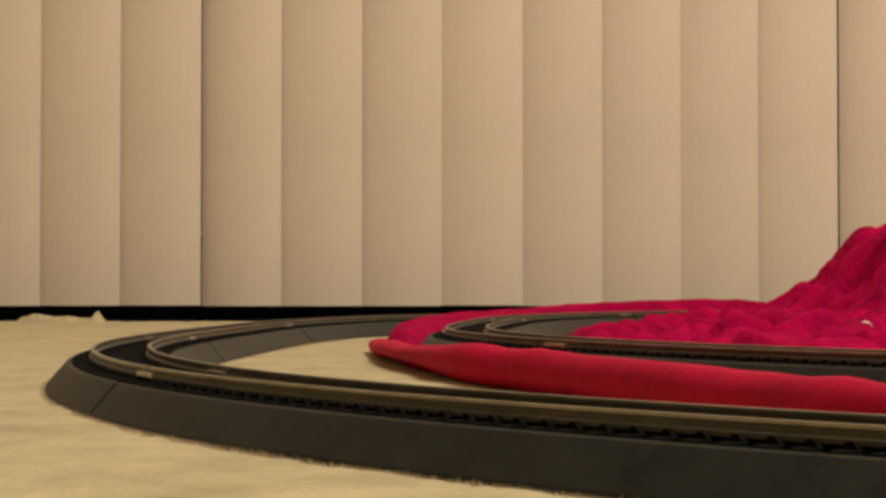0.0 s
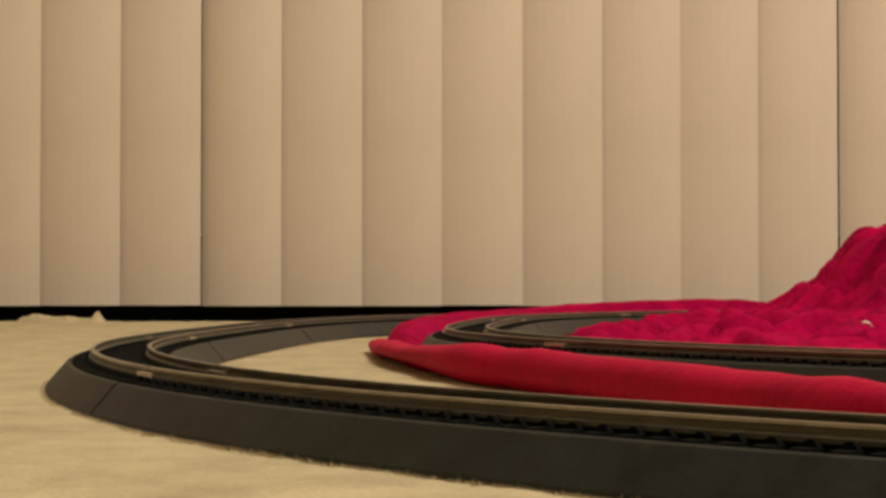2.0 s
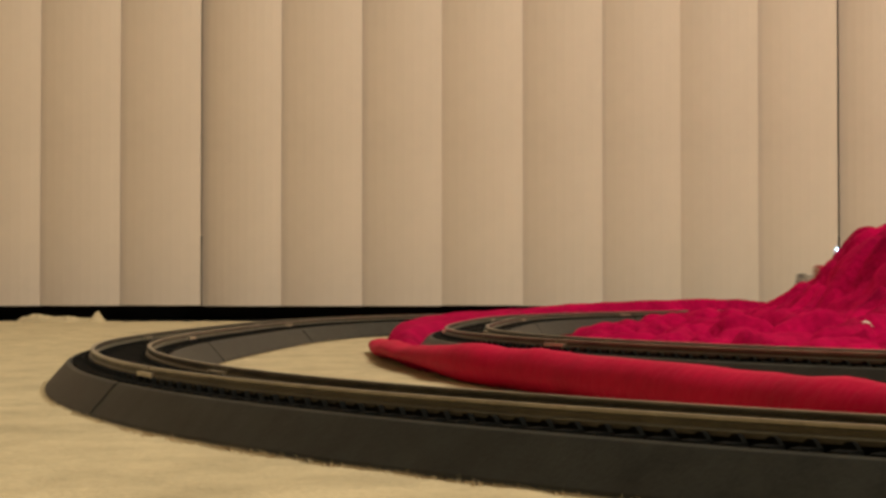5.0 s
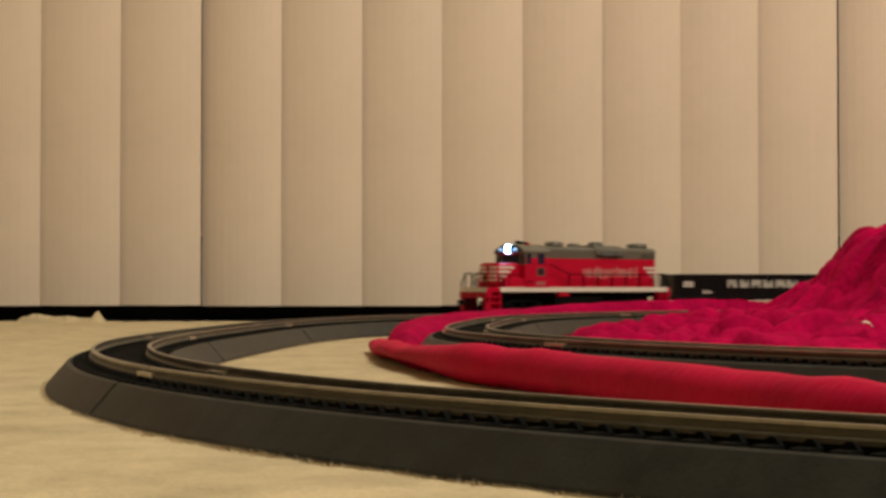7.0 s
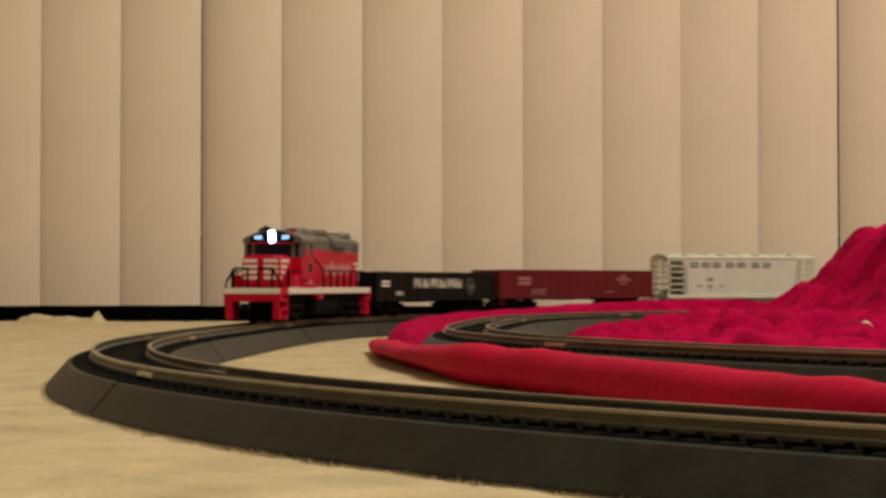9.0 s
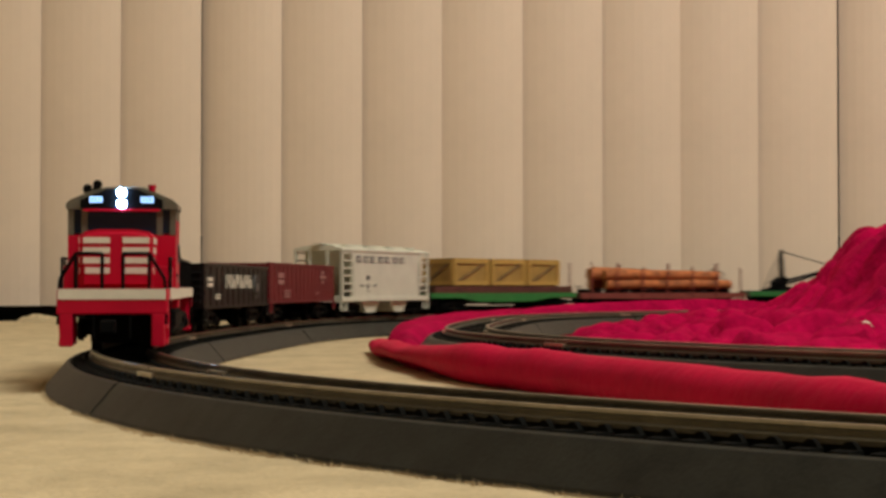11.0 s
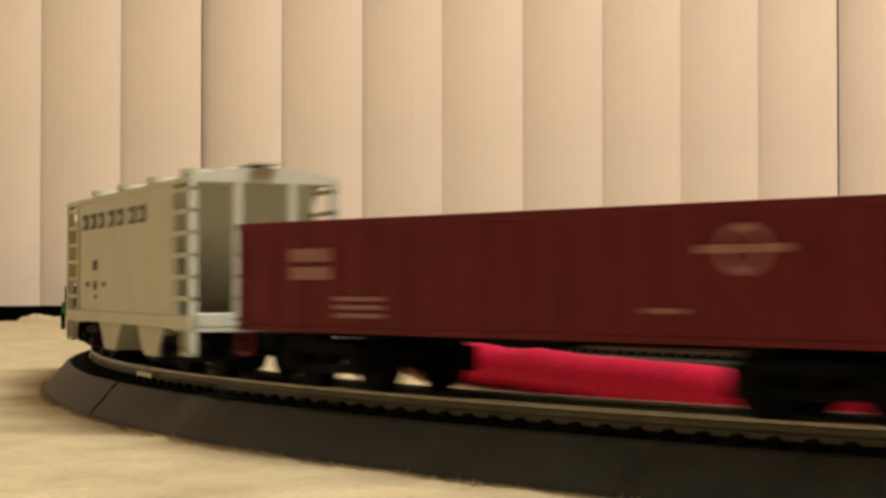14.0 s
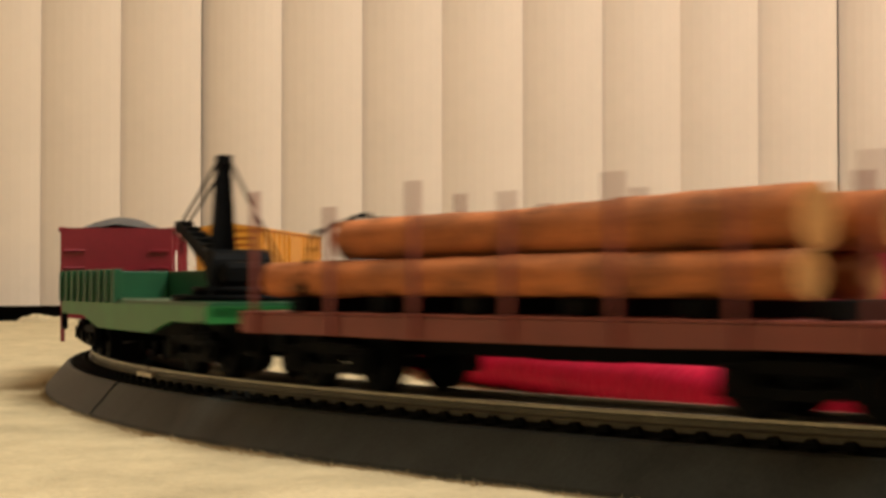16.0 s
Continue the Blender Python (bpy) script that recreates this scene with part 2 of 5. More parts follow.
blinds = thing("vertical_blind", "closed beige vinyl vertical blind before a glass door", "blind")
blinds.matrix_world = pose(0, BLIND_Y, 0.0006)
slat_data, narrow_data = slat_mesh(0.089), slat_mesh(0.0780)
rng = random.Random(4)
NUDGE = {5: -0.0020, 6: -0.0045, 7: -0.0055}
for i in range(-26, 27):
    # two slats hang with a slit beside them, the others lap over their neighbours
    slit = i in (0, 8)
    slat = new("slat", narrow_data if slit else slat_data)
    slat.parent = blinds
    x = -0.2004 + i * PITCH + NUDGE.get(i, 0) + (0.0057 - (0.0030 if i == 8 else 0) if slit else 0)
    slat.matrix_basis = pose(x + rng.uniform(-0.0006, 0.0006), rng.uniform(-0.001, 0.001), rng.uniform(-0.0003, 0.0003), 0, 0, -5.0 + rng.uniform(-1.6, 1.6))
blocks("head_rail", blinds, WHITE, (-2.1, 2.1, -0.03, 0.03, 2.05, 2.10), bevel=0.003)

bm = bmesh.new()
box(bm, -2.5, 2.7, 1.82, 1.9, -0.02, 2.4)
solid("wall_north", bm, PLASTER, "plain painted wall behind the blind", "wall", "structure")
for nm, d in (("wall_west", (-2.5, -2.4, -2.3, 1.82, -0.02, 2.4)), ("wall_east", (2.6, 2.7, -2.3, 1.82, -0.02, 2.4)), ("wall_south", (-2.5, 2.7, -2.4, -2.3, -0.02, 2.4))):
    bm = bmesh.new()
    box(bm, *d)
    solid(nm, bm, PLASTER, "plain cream painted room wall", "wall", "structure")
bm = bmesh.new()
box(bm, -2.5, 2.7, -2.4, 1.9, 2.4, 2.5)
solid("ceiling", bm, PLASTER, "plain cream painted ceiling", "ceiling", "structure")


# ---- track ----
def sweep(bm, line, s0, s1, profile, z, step=0.008, closed=True):
    """Pull an outline (offset, height) along a line."""
    n = max(2, int(round((s1 - s0) / step)) + 1)
    rings = [[bm.verts.new(line.side(s, o, z + dz)) for o, dz in profile] for s in np.linspace(s0, s1, n)]
    m = len(profile)
    for a, b in zip(rings, rings[1:]):
        for i in range(m if closed else m - 1):
            bm.faces.new([a[i], b[i], b[(i + 1) % m], a[(i + 1) % m]])
    if closed:
        bm.faces.new(rings[0])
        bm.faces.new(rings[-1][::-1])
    bmesh.ops.recalc_face_normals(bm, faces=bm.faces)


BED = [(-0.0229, -0.0116), (-0.0226, -0.0108), (-0.0166, -0.0040), (-0.0158, -0.0036), (-0.0152, -0.0037), (-0.0150, -0.0053),
       (0.0150, -0.0053), (0.0152, -0.0037), (0.0158, -0.0036), (0.0166, -0.0040), (0.0226, -0.0108), (0.0229, -0.0116)]
GAUGE = 0.00875
LAP = 0.002   # the roadbed seams lie just past the rail joints


def rail_profile(c):
    return [(c - 0.0012, -0.0053), (c - 0.0012, -0.0029), (c - 0.0012, -0.0021), (c - 0.0004, -0.0017), (c - 0.0004, -0.0009), (c - 0.0006, -0.0006), (c - 0.0006, -0.0001), (c - 0.0004, 0.0),
            (c + 0.0004, 0.0), (c + 0.0006, -0.0001), (c + 0.0006, -0.0006), (c + 0.0004, -0.0009), (c + 0.0004, -0.0017), (c + 0.0012, -0.0021), (c + 0.0012, -0.0029), (c + 0.0012, -0.0053)]


bm = bmesh.new()
box(bm, -0.0016, 0.0016, -0.0147, 0.0147, -0.0060, -0.0034)
for c in (-GAUGE, GAUGE):
    for d in (-0.0019, 0.0019):
        # moulded chair with sloping shoulders that holds the rail foot
        prism(bm, [(-0.0014, -0.0034), (0.0014, -0.0034), (0.0009, -0.0027), (0.0004, -0.0023), (-0.0004, -0.0023), (-0.0009, -0.0027)], c + d - 0.0006, c + d + 0.0006, "y")
TIE_DATA = mesh_of("tie", bm, TIE)


def track_section(line, s0, s1, z, where, singly):
    top = thing("track_section", "black roadbed track with steel rails " + where, "model railway track", "track " + where)
    bm = bmesh.new()
    sweep(bm, line, s0 + LAP + 0.0009, min(s1 + LAP, float(line.s[-1])) - 0.0009, BED, z)
    part("roadbed", bm, ROADBED, top)
    # black plug added in the seam, standing in for the gap's shade
    bm = bmesh.new()
    sweep(bm, line, s0 + LAP - 0.002, s0 + LAP + 0.002, [(o * 0.955, dz - 0.0009 if dz > -0.011 else dz) for o, dz in BED], z, 0.002)
    part("joint_tongue", bm, TIE, top, "black plug added for the shade in the roadbed seam")
    for c in (-GAUGE, GAUGE):
        bm = bmesh.new()
        sweep(bm, line, s0 + 0.0003, s1 - 0.0003, rail_profile(c), z)
        # lowest faces take the tie's black in place of shade under the rail
        for f in bm.faces:
            f.material_index = 0 if f.calc_center_median().z > z - 0.0008 else 1 if f.calc_center_median().z > z - 0.0028 else 2
        part("rail", bm, [RAIL, RAIL_SIDE, TIE], top, "steel rail on a black strip standing in for shade")
        bm = bmesh.new()
        sweep(bm, line, s0 - 0.0062, s0 + 0.0062, [(c - 0.0017, -0.0024), (c - 0.0017, -0.0014), (c - 0.0009, -0.0013), (c + 0.0009, -0.0013), (c + 0.0017, -0.0014), (c + 0.0017, -0.0024)], z)
        part("rail_joiner", bm, JOINER, top, "bright steel rail joiner")
    n = int((s1 - s0) / 0.0059)
    rest = bmesh.new()
    for i in range(n):
        s = s0 + (i + 0.5) * (s1 - s0) / n
        x, y, h = line.at(s)
        if singly:
            t = new("tie", TIE_DATA)
            t.parent = top
            t.matrix_basis = pose(x, y, z, 0, 0, math.degrees(h))
        else:
            k = len(rest.verts)
            rest.from_mesh(TIE_DATA)
            rest.verts.ensure_lookup_table()
            bmesh.ops.transform(rest, matrix=pose(x, y, z, 0, 0, math.degrees(h)), verts=rest.verts[k:])
    if singly:
        rest.free()
    else:
        tagged(part("tie_row", rest, TIE, top), kind="stuff")


def lay(line, first, last, joints, z, where, near):
    cuts = [s for s in joints if first + 0.03 < s < last - 0.03]
    for a, b in zip([first] + cuts, cuts + [last]):
        track_section(line, a, b, z, where, near[0] <= a and b <= near[1])


lay(OUTER, float(OUTER.s[0]), OUTER_END, [-0.79, -0.535, -0.281, -0.004, 0.222, 0.455, 0.69, 0.92] + [1.15 + 0.23 * i for i in range(20)], 0.0, "on the beige carpet", (-0.81, 0.4))
lay(INNER, float(INNER.s[0]), float(INNER.s[-1]), [-0.41, -0.165, -0.01, 0.23, 0.43, 0.63], INNER_Z, "laid over the red blanket", (-0.42, 0.0))

# ---- blanket ----
EDGE = [(-0.0265, 0.74), (-0.0300, 0.85), (-0.0250, 0.95), (-0.016, 1.035), (0.026, 1.104), (0.098, 1.182), (0.176, 1.231), (0.264, 1.261), (0.42, 1.262), (0.75, 1.18), (0.95, 0.8), (0.75, 0.36), (0.35, 0.20), (0.152, 0.226),
        (0.100, 0.262), (0.082, 0.300), (0.066, 0.360), (0.0405, 0.440), (0.0240, 0.487), (0.007, 0.530), (-0.0105, 0.61), (-0.0195, 0.666)]


def smooth(a, b, v):
    t = np.clip((v - a) / (b - a), 0, 1)
    return t * t * (3 - 2 * t)


def outline_points(n):
    """The blanket's edge as a rounded closed curve."""
    p = np.array(EDGE)
    out = []
    m = len(p)
    for i in range(m):
        a, b, c, d = p[i - 1], p[i], p[(i + 1) % m], p[(i + 2) % m]
        for k in range(n):
            t = k / n
            out.append(0.5 * ((2 * b) + (c - a) * t + (2 * a - 5 * b + 4 * c - d) * t * t + (3 * b - a - 3 * c + d) * t ** 3))
    return np.array(out)


RIM = outline_points(8)


def lump(x, y, s, seed):
    return noise.noise((x * s, y * s, seed))


def blanket_height(x, y, inset):
    """Top of the blanket over the carpet's level, at a distance from its edge."""
    d = np.hypot(INNER.x - x, INNER.y - y)
    k = int(d.argmin())
    off = (x - INNER.x[k]) * math.sin(INNER.h[k]) - (y - INNER.y[k]) * math.cos(INNER.h[k])
    under = INNER_Z - 0.0116 - 0.0008
    front = float(smooth(0.0, 0.05, x)) * (1 - float(smooth(0.52, 0.66, y)))
    puff = CARPET_Z + 0.0125 * (1 - 0.55 * front) *  math.sqrt(max(0.0, 1 - (1 - min(1, inset / 0.011)) ** 2))
    back = float(smooth(0.95, 1.15, y)) * float(smooth(-0.12, 0.25, x))
    puff += back * 0.0095 * min(1, inset / 0.02)
    rough = 0.0012 * lump(x, y, 45, 2)
    if off < 0:
        w = float(smooth(0.0150 + 0.0080 * front, 0.0265 + 0.0100 * front, -off))
        return under + (puff + rough - under) * w
    w = float(smooth(0.0235, 0.055, off))
    hill = 0.0445 * float(smooth(0.197, 0.256, x + 0.014 * lump(x, y, 9, 4))) * float(smooth(0.50, 0.80, y)) * (1 - float(smooth(0.95, 1.12, y)))
    hill += 0.018 * float(smooth(0.22, 0.36, x)) * float(smooth(0.55, 0.85, y)) * (1 - float(smooth(0.9, 1.1, y)))
    inside = -0.0060 + 0.006 * float(smooth(0.03, 0.2, off)) + 0.008 * float(smooth(0.06, 0.20, x)) * float(smooth(0.50, 0.75, y))
    near = noise.voronoi((x * 42 + 0.8 * lump(x, y, 26, 8), y * 30 + 0.8 * lump(x, y, 26, 9), 0))[0]
    dimple = 0.0160 * (math.sqrt(max(0.0, near[1] - near[0])) - 0.55) + 0.0030 * lump(x, y, 24, 5) + 0.0011 * lump(x, y, 95, 6) + 0.0006 * lump(x, y, 190, 6)
    return under + (inside + hill + dimple - under) * w


def blanket():
    top = thing("blanket", "crimson velvet blanket heaped into a hill, with a satin hem", "blanket")
    bm = bmesh.new()
    xs, ys = np.r_[np.arange(-0.040, 0.34, 0.0027), np.arange(0.34, 0.97, 0.012)], np.arange(0.195, 1.285, 0.0034)
    a, b = RIM, np.roll(RIM, -1, 0)
    grid, rim = {}, []
    for i, x in enumerate(xs):
        for j, y in enumerate(ys):
            # even-odd test and distance to the edge
            cross = ((a[:, 1] > y) != (b[:, 1] > y)) & (x < (b[:, 0] - a[:, 0]) * (y - a[:, 1]) / (b[:, 1] - a[:, 1] + 1e-12) + a[:, 0])
            if cross.sum() % 2:
                ab = b - a
                t = np.clip(((x - a[:, 0]) * ab[:, 0] + (y - a[:, 1]) * ab[:, 1]) / (ab ** 2).sum(1), 0, 1)
                ex, ey = a[:, 0] + ab[:, 0] * t, a[:, 1] + ab[:, 1] * t
                gap = np.hypot(ex - x, ey - y)
                k = int(gap.argmin())
                inset = float(gap[k])
                near_rim = inset < 0.013 and x < 0.34
                if inset < 0.0032:   # the outermost ring lies on the edge itself
                    grid[i, j] = bm.verts.new((ex[k], ey[k], blanket_height(ex[k], ey[k], 0.0)))
                else:
                    grid[i, j] = bm.verts.new((x, y, blanket_height(x, y, inset)))
                if near_rim:
                    rim.append(grid[i, j])
    for (i, j), v in grid.items():
        q = [grid.get((i + 1, j)), grid.get((i + 1, j + 1)), grid.get((i, j + 1))]
        if all(q):
            bm.faces.new([v] + q)
    # even out the rim
    for k in range(6):
        bmesh.ops.smooth_vert(bm, verts=rim, factor=0.5, use_axis_x=True, use_axis_y=True, use_axis_z=True)
    # skirt down to the carpet
    rim_edges = [e for e in bm.edges if len(e.link_faces) == 1]
    made = bmesh.ops.extrude_edge_only(bm, edges=rim_edges)
    for v in made["geom"]:
        if isinstance(v, bmesh.types.BMVert):
            v.co.z = CARPET_Z - 0.001
    bmesh.ops.recalc_face_normals(bm, faces=bm.faces)
    part("velvet", bm, VELVET, top, "crumpled crimson velvet", True)
    # satin hem along the front
    bm = bmesh.new()
    line = [RIM[k % len(RIM)] for k in range(13 * 8 + 2, 22 * 8 + 4)]
    n, rings = 16, []
    for k, p in enumerate(line):
        d = line[min(k + 1, len(line) - 1)] - line[max(k - 1, 0)]
        d = d / np.hypot(*d)
        nx, ny = d[1], -d[0]
        u = k / (len(line) - 1)
        h = 0.0069 - 0.0006 * float(smooth(0.1, 0.4, u)) + 0.0009 * noise.noise((u * 9, 0, 1)) + 0.0002 * noise.noise((u * 30, 0, 4)) - 0.0032 * float(smooth(0.55, 0.80, u))
        w = 0.0062 + 0.0012 * noise.noise((u * 7, 3, 1))
        lift = 0.0024 * float(smooth(0.60, 0.72, u)) * (1 - float(smooth(0.84, 0.93, u)))
        ring = []
        for i in range(n):
            a = 2 * math.pi * i / n
            wob = 1 + 0.07 * noise.noise((u * 26, math.cos(a) * 1.3, math.sin(a) * 1.3))
            ring.append(bm.verts.new((p[0] + nx * (math.cos(a) * w * wob - 0.001), p[1] + ny * (math.cos(a) * w * wob - 0.001), CARPET_Z - 0.0003 + lift + h + h * wob * math.sin(a))))
        rings.append(ring)
    for p, q in zip(rings, rings[1:]):
        for i in range(n):
            bm.faces.new([p[i], p[(i + 1) % n], q[(i + 1) % n], q[i]])
    bm.faces.new(rings[0])
    bm.faces.new(rings[-1])
    bmesh.ops.recalc_face_normals(bm, faces=bm.faces)
    part("hem", bm, SATIN, top, "smooth red satin hem rolled along the edge", True)


blanket()


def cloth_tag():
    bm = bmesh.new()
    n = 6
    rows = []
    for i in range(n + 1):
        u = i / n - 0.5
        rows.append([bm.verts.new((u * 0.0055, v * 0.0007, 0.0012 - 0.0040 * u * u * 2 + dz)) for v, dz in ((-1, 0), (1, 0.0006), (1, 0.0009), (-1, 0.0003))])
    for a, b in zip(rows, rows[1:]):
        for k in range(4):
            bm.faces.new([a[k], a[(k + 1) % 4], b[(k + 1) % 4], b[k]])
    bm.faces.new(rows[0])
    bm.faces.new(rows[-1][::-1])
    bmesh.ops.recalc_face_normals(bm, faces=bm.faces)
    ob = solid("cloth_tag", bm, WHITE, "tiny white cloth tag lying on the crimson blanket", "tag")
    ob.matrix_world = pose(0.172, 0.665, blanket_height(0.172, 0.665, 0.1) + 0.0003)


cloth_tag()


# ---- carpet pile ----
def carpet_pile():
    """Fine loose fibres of the pile where the carpet meets the roadbed."""
    r = np.random.RandomState(11)
    n = 9000
    s = r.uniform(-0.53, 0.30, n)
    side = np.where((r.rand(n) < 0.25) & (s > -0.12), 1, -1)
    off = 0.0229 + np.abs(r.normal(0, 0.0009, n)) - 0.0003
    x, y, h = OUTER.at(s)
    x, y = x + np.sin(h) * off * side, y - np.cos(h) * off * side
    tall = np.abs(r.normal(0.00035, 0.0003, n)) * np.clip(1.3 - (off - 0.0226) * 300, 0.3, 1)
    ang = r.uniform(0, math.pi, n)
    wide = r.uniform(0.00012, 0.00028, n)
    lean = r.normal(0, 0.0004, (n, 2))
    low = np.full(n, CARPET_Z - 0.0016)
    verts = np.zeros((n, 4, 3))
    for k in range(3):
        verts[:, k] = np.c_[x + wide * np.cos(ang + k * 2.094), y + wide * np.sin(ang + k * 2.094), low]
    verts[:, 3] = np.c_[x + lean[:, 0], y + lean[:, 1], CARPET_Z - 0.0003 + tall]
    faces = [(4 * i + p, 4 * i + q, 4 * i + 3) for i in range(n) for p, q in ((0, 1), (1, 2), (2, 0))]
    me = bpy.data.meshes.new("carpet_pile")
    me.from_pydata(verts.reshape(-1, 3).tolist(), [], faces)
    me.materials.append(CARPET_TUFT)
    tagged(new("carpet_pile", me), "loose beige carpet fibres along the black roadbed", "carpet pile", kind="stuff")


carpet_pile()


# ---- train: running gear ----
RADIUS = 0.0053
bm = bmesh.new()
for y in (-0.0078, 0.0078):
    s = 1 if y > 0 else -1
    tube(bm, (0, y - 0.0013, 0), (0, y + 0.0013, 0), RADIUS, 20)
    tube(bm, (0, y - s * 0.0018, 0), (0, y - s * 0.0012, 0), RADIUS + 0.0007, 20)
    for k in range(3):
        a = 2 * math.pi * k / 3
        tube(bm, (0.003 * math.cos(a), y + s * 0.0012, 0.003 * math.sin(a)), (0.003 * math.cos(a), y + s * 0.0016, 0.003 * math.sin(a)), 0.0009, 6)
tube(bm, (0, -0.011, 0), (0, 0.011, 0), 0.0009, 8)
WHEEL_DATA = mesh_of("wheelset", bm, [SOOT])


def side_frame(bm, y, base, big):
    lo, hi = (0.0026, 0.0098) if big else (0.0030, 0.0086)
    t = 0.0018
    for x in (-base / 2, base / 2):
        box(bm, x - 0.0034, x + 0.0034, y - t / 2, y + t / 2, RADIUS - 0.0022, RADIUS + 0.0026, 0.0003)
        tube(bm, (x, y - 0.0018, RADIUS), (x, y + 0.0018, RADIUS), 0.0017, 10)
    prism(bm, [(-base / 2, hi - 0.0020), (base / 2, hi - 0.0020), (base / 2, hi - 0.0004), (base * 0.25, hi), (-base * 0.25, hi), (-base / 2, hi - 0.0004)], y - t / 2, y + t / 2, "y")
    prism(bm, [(-base / 2, RADIUS - 0.0010), (-base * 0.2, lo), (base * 0.2, lo), (base / 2, RADIUS - 0.0010), (base / 2, RADIUS + 0.0008), (base * 0.2, lo + 0.0016), (-base * 0.2, lo + 0.0016), (-base / 2, RADIUS + 0.0008)], y - t / 2, y + t / 2, "y")
    for k in (-1, 0, 1):
        tube(bm, (k * 0.0014, y, lo + 0.001), (k * 0.0014, y, hi - 0.001), 0.0006, 6)


def truck(car, x, base, big=False):
    bm = bmesh.new()
    for y in (-0.0122, 0.0122):
        side_frame(bm, y, base, big)
    box(bm, -0.0028, 0.0028, -0.0125, 0.0125, 0.0058, 0.0092, 0.0004)
    if big:
        box(bm, -base / 2 - 0.006, base / 2 + 0.006, -0.0085, 0.0085, 0.0022, 0.0112, 0.001)
        for y in (-0.0136, 0.0136):
            for s in (-1, 1):
                tube(bm, (s * base * 0.62, y * 0.9, 0.0050), (s * base * 0.62, y * 0.9, 0.0085), 0.0011, 8)
    ob = part("truck", bm, SOOT if big else BLACK, car, "black wheel truck")
    ob.matrix_basis = pose(x, 0, 0)
    for s in (-1, 1):
        w = new("wheelset", WHEEL_DATA)
        w.parent = ob
        w.matrix_basis = pose(s * base / 2, 0, RADIUS)
    return ob


def coupler(car, x, way):
    bm = bmesh.new()
    box(bm, min(0, way * 0.006), max(0, way * 0.006), -0.0012, 0.0012, 0.0068, 0.0088, 0.0003)
    box(bm, min(way * 0.0045, way * 0.0078), max(way * 0.0045, way * 0.0078), -0.0024, 0.0020, 0.0058, 0.0096, 0.0005)
    ob = part("coupler", bm, SOOT, car, "black knuckle coupler")
    ob.matrix_basis = pose(x, 0, 0)


CARS = []


def car(name, label, category, back, trucks, wheel_base, ends, big=False):
    top = thing(name, label, category, "cars of the train" if name != "locomotive" else "")
    pair = [truck(top, trucks / 2, wheel_base, big), truck(top, -trucks / 2, wheel_base, big)]
    coupler(top, ends, 1)
    coupler(top, -ends, -1)
    CARS.append((top, pair, back, trucks, wheel_base))
    return top


def print_bars(parent, y, x0, x1, z0, z1, count, mat, seed=1, name="print_bar", label="unreadable printed mark", fill=0.72):
    """A row of plain bars where letters are printed, on a car's side at y."""
    r = random.Random(seed)
    step = (x1 - x0) / count
    lo, hi = sorted((y, y + (0.00012 if y > 0 else -0.00012)))
    for k in range(count):
        a = x0 + k * step
        blocks(name, parent, mat, (a, a + step * fill * r.uniform(0.85, 1.12), lo, hi, z0, z1), label=label)


